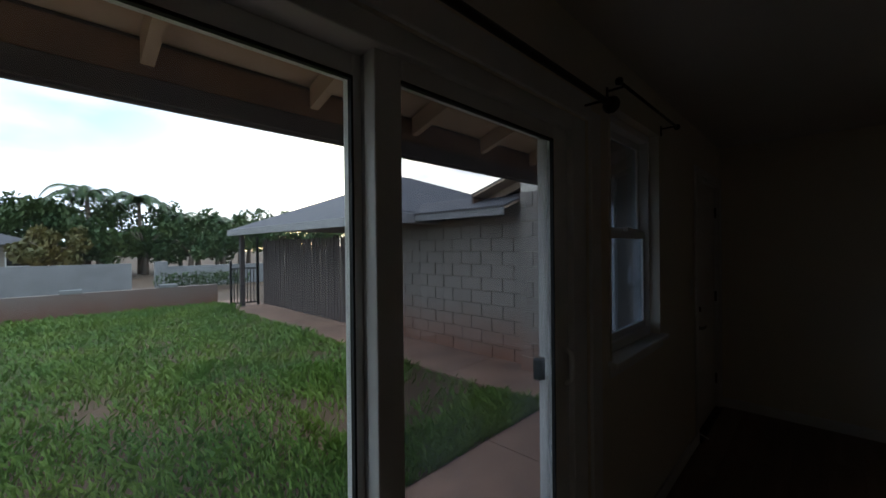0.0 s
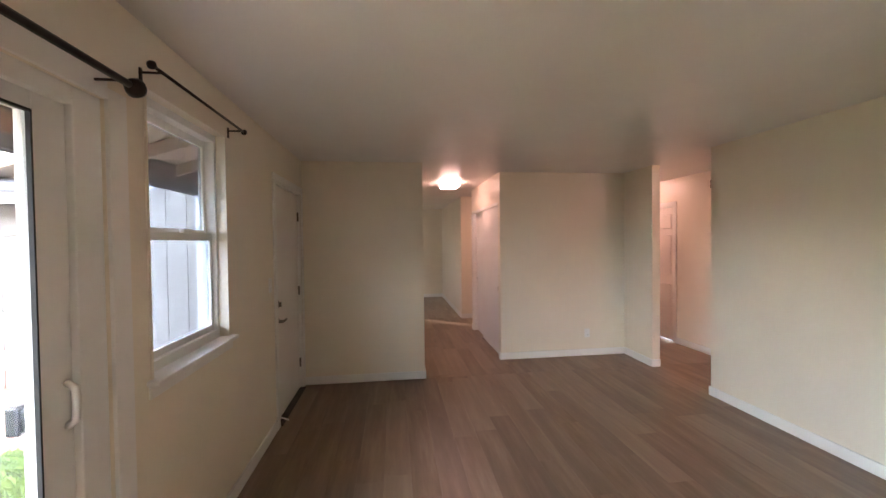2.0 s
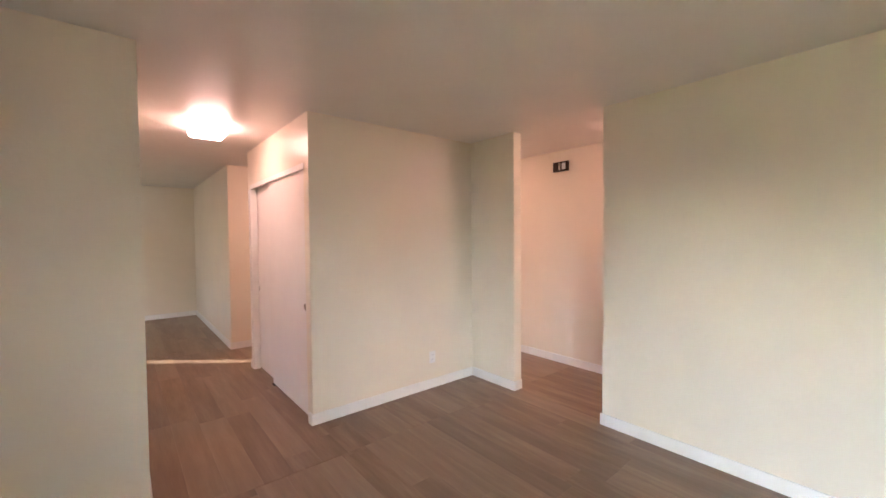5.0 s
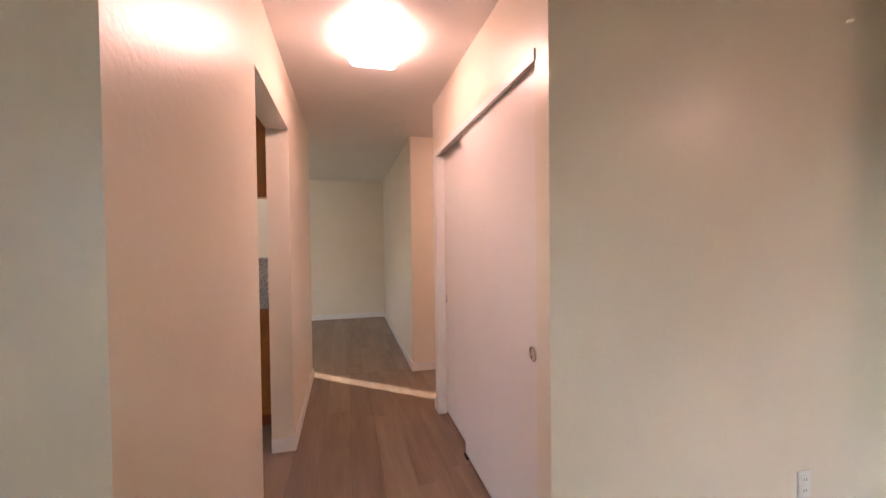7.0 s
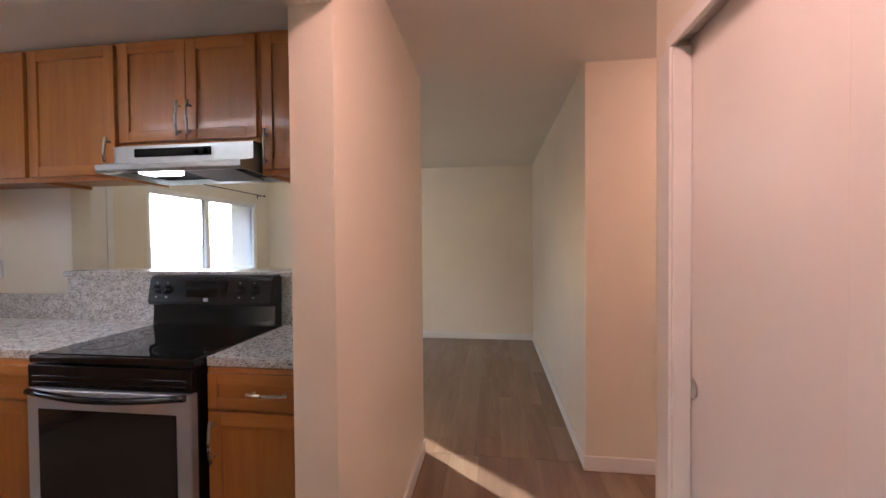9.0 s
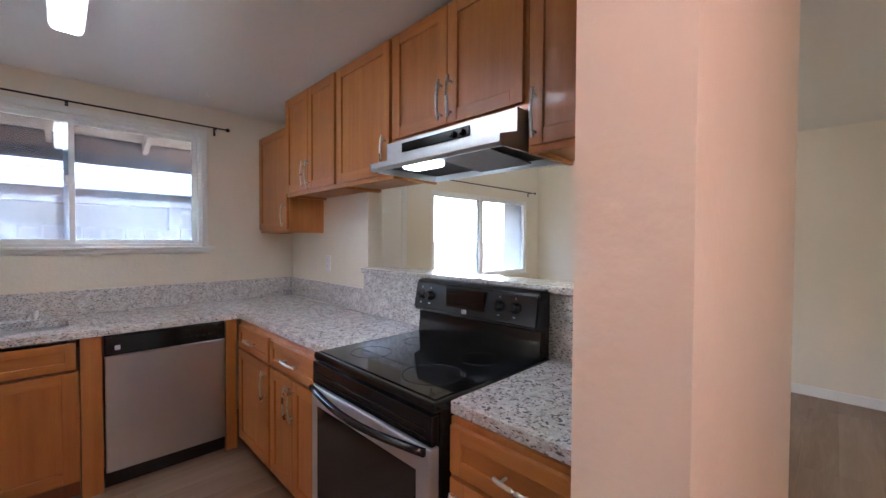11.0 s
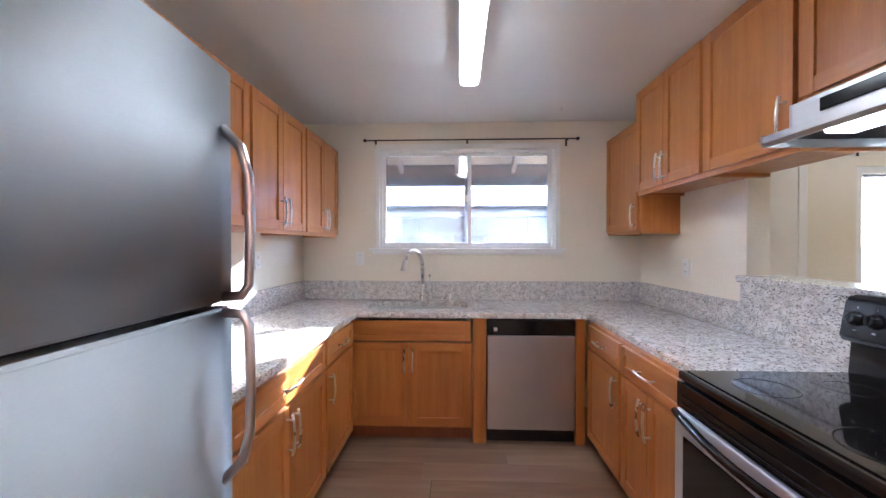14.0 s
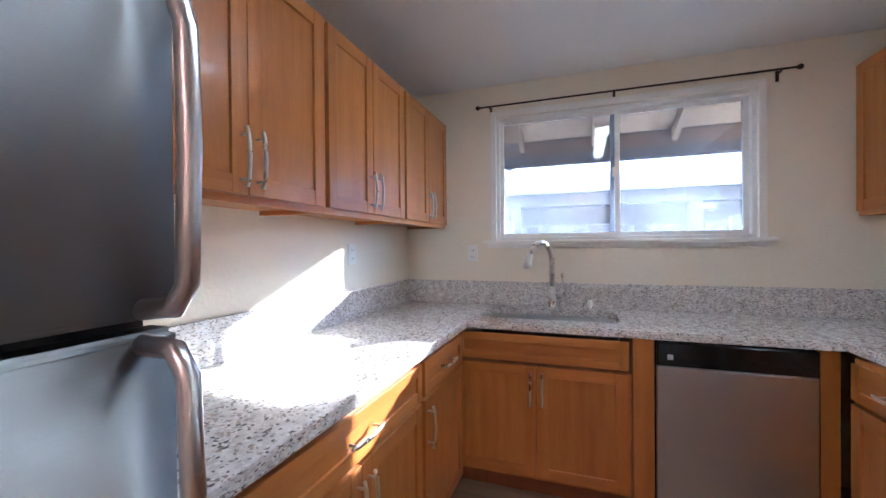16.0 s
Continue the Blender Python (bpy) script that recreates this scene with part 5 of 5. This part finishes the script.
hg = thing("hedge", (-18, 4.8, GZ), "low clipped green hedge", "hedge")
bm = bmesh.new()
rr = random.Random(7)
for k in range(8):
    clump(bm, rr, (-18, 3.6 + 0.4 * k, 0.3), 0.42, 160, 0.06, 0.8)
part("leaves", bm, LEAF, hg)


def far_house():
    t = thing("house", (-31, -3.2, GZ), "brown neighbouring house with low hip roof", "house")
    x0, x1, y0, y1 = -36, -30, -8.5, -0.1
    part("wall", boxes(((x0, y0, GZ), (x1, y1, 1.9))), STUCCO, t)
    bm = bmesh.new()
    v = [bm.verts.new(p) for p in ((x0 - 0.5, y0, 1.9), (x1 + 0.6, y0, 1.9), (x1 + 0.6, y1 + 0.5, 1.9), (x0 - 0.5, y1 + 0.5, 1.9), (-33, y0 + 3, 3.1), (-33, y1 - 3, 3.1))]
    for f in ((0, 1, 4), (1, 2, 5, 4), (2, 3, 5), (3, 0, 4, 5), (3, 2, 1, 0)):
        bm.faces.new([v[i] for i in f])
    part("roof", bm, SHINGLE, t)
    for y in (-5.0, -2.6, -1.2):
        w = part("window", boxes(((x1, y, 0.7), (x1 + 0.05, y + 0.9, 1.6)), bev=0.01), TRIM, t)
        part("pane", boxes(((x1 + 0.04, y + 0.06, 0.76), (x1 + 0.055, y + 0.84, 1.54))), SMOKED, w)


far_house()


def lawn():
    rnd = random.Random(11)
    verts, faces = [], []
    n = 0
    while n < 52000:
        x = -1.4 - 11.0 * rnd.random() ** 1.7
        y = rnd.uniform(-3.5, 3.9)
        den = noise.noise(Vector((x * 0.9, y * 0.9, 0)))
        if den < -0.5 + 0.5 * rnd.random() ** 3 or (x > -3.4 and y > 2.1 and den < 0.1 and rnd.random() < 0.72):
            continue
        n += 1
        hh = (0.05 + 0.06 * rnd.random()) * (1.0 + 0.9 * max(0, den)) * (1.6 if x < -10.5 else 1.0)
        a = rnd.uniform(0, 6.28)
        w = 0.006 + 0.0007 * abs(x)
        dx, dy = math.cos(a), math.sin(a)
        lean = rnd.uniform(0.2, 1.1) * hh
        i = len(verts)
        verts += [(x - dy * w, y + dx * w, GZ), (x + dy * w, y - dx * w, GZ), (x + dx * lean * 0.4 + dy * w * 0.7, y + dy * lean * 0.4 - dx * w * 0.7, GZ + hh * 0.7), (x + dx * lean, y + dy * lean, GZ + hh)]
        faces += [(i, i + 1, i + 2), (i, i + 2, i + 3)]
    me = bpy.data.meshes.new("grass")
    me.from_pydata(verts, [], faces)
    me.materials.append(BLADE)
    tagged(new("grass", me), "patchy green lawn grass", "grass", "", "stuff")


lawn()

# ---- pieces: blocks of the yard wall, planks of the floor ----
lay_blocks(bw, -5.25, -2.21, 4.943, GZ + 0.02, 10, 3)
lay_blocks(bw, -2.21, -1.76, 4.734, GZ + 0.02, 12, 4)
floor = solid("floor", boxes(((0.0, Y0, -0.0062), (0.02, Y0 + 0.02, -0.006))), PLANK, "greyish brown wood-look vinyl plank floor", kind="structure")
PW, PL = 0.18, 1.22
plank_mesh = {}


def lay_planks(x0, x1, y0, y1, seed, near):
    """Planks along y; near says which of them are parts of their own, the rest are joined."""
    rnd = random.Random(seed)
    rest_v, rest_f = [], []
    x = x0
    while x < x1 - 0.005:
        w = min(PW, x1 - x)
        y = y0 - rnd.uniform(0, PL)
        while y < y1 - 0.005:
            a, b = max(y, y0), min(y + PL, y1)
            if b - a > 0.01:
                g = 0.0003
                if near(x, (a + b) / 2):
                    key = (round(w, 3), round(b - a, 2))
                    if key not in plank_mesh:
                        bm = boxes(((g, g, -0.006), (key[0] - g, key[1] - g, 0)))
                        me = bpy.data.meshes.new("plank")
                        bm.to_mesh(me)
                        bm.free()
                        me.materials.append(PLANK)
                        plank_mesh[key] = me
                    ob = new("plank", plank_mesh[key])
                    ob.parent = floor
                    ob.location = (x, a, 0)
                else:
                    i = len(rest_v)
                    rest_v += [(x + g, a + g, -0.0005), (x + w - g, a + g, -0.0005), (x + w - g, b - g, -0.0005), (x + g, b - g, -0.0005)]
                    rest_f.append((i, i + 1, i + 2, i + 3))
            y += PL
        x += PW
    if rest_v:
        me = bpy.data.meshes.new("far_planks")
        me.from_pydata(rest_v, [], rest_f)
        me.materials.append(PLANK)
        ob = new("far_planks", me)
        ob.parent = floor
        tagged(ob, kind="stuff")


lay_planks(0.0, X9, Y0, YL, 1, lambda x, y: x < XE and y > 0.6)
lay_planks(XH, X9, YL, 8.15, 2, lambda x, y: x < XE)
lay_planks(KW, XH, KS, 7.76, 3, lambda x, y: -1.5 < x < 1.3 and y < 7.2)
lay_planks(DW, DE, 8.15, DN, 4, lambda x, y: x > 0.6)
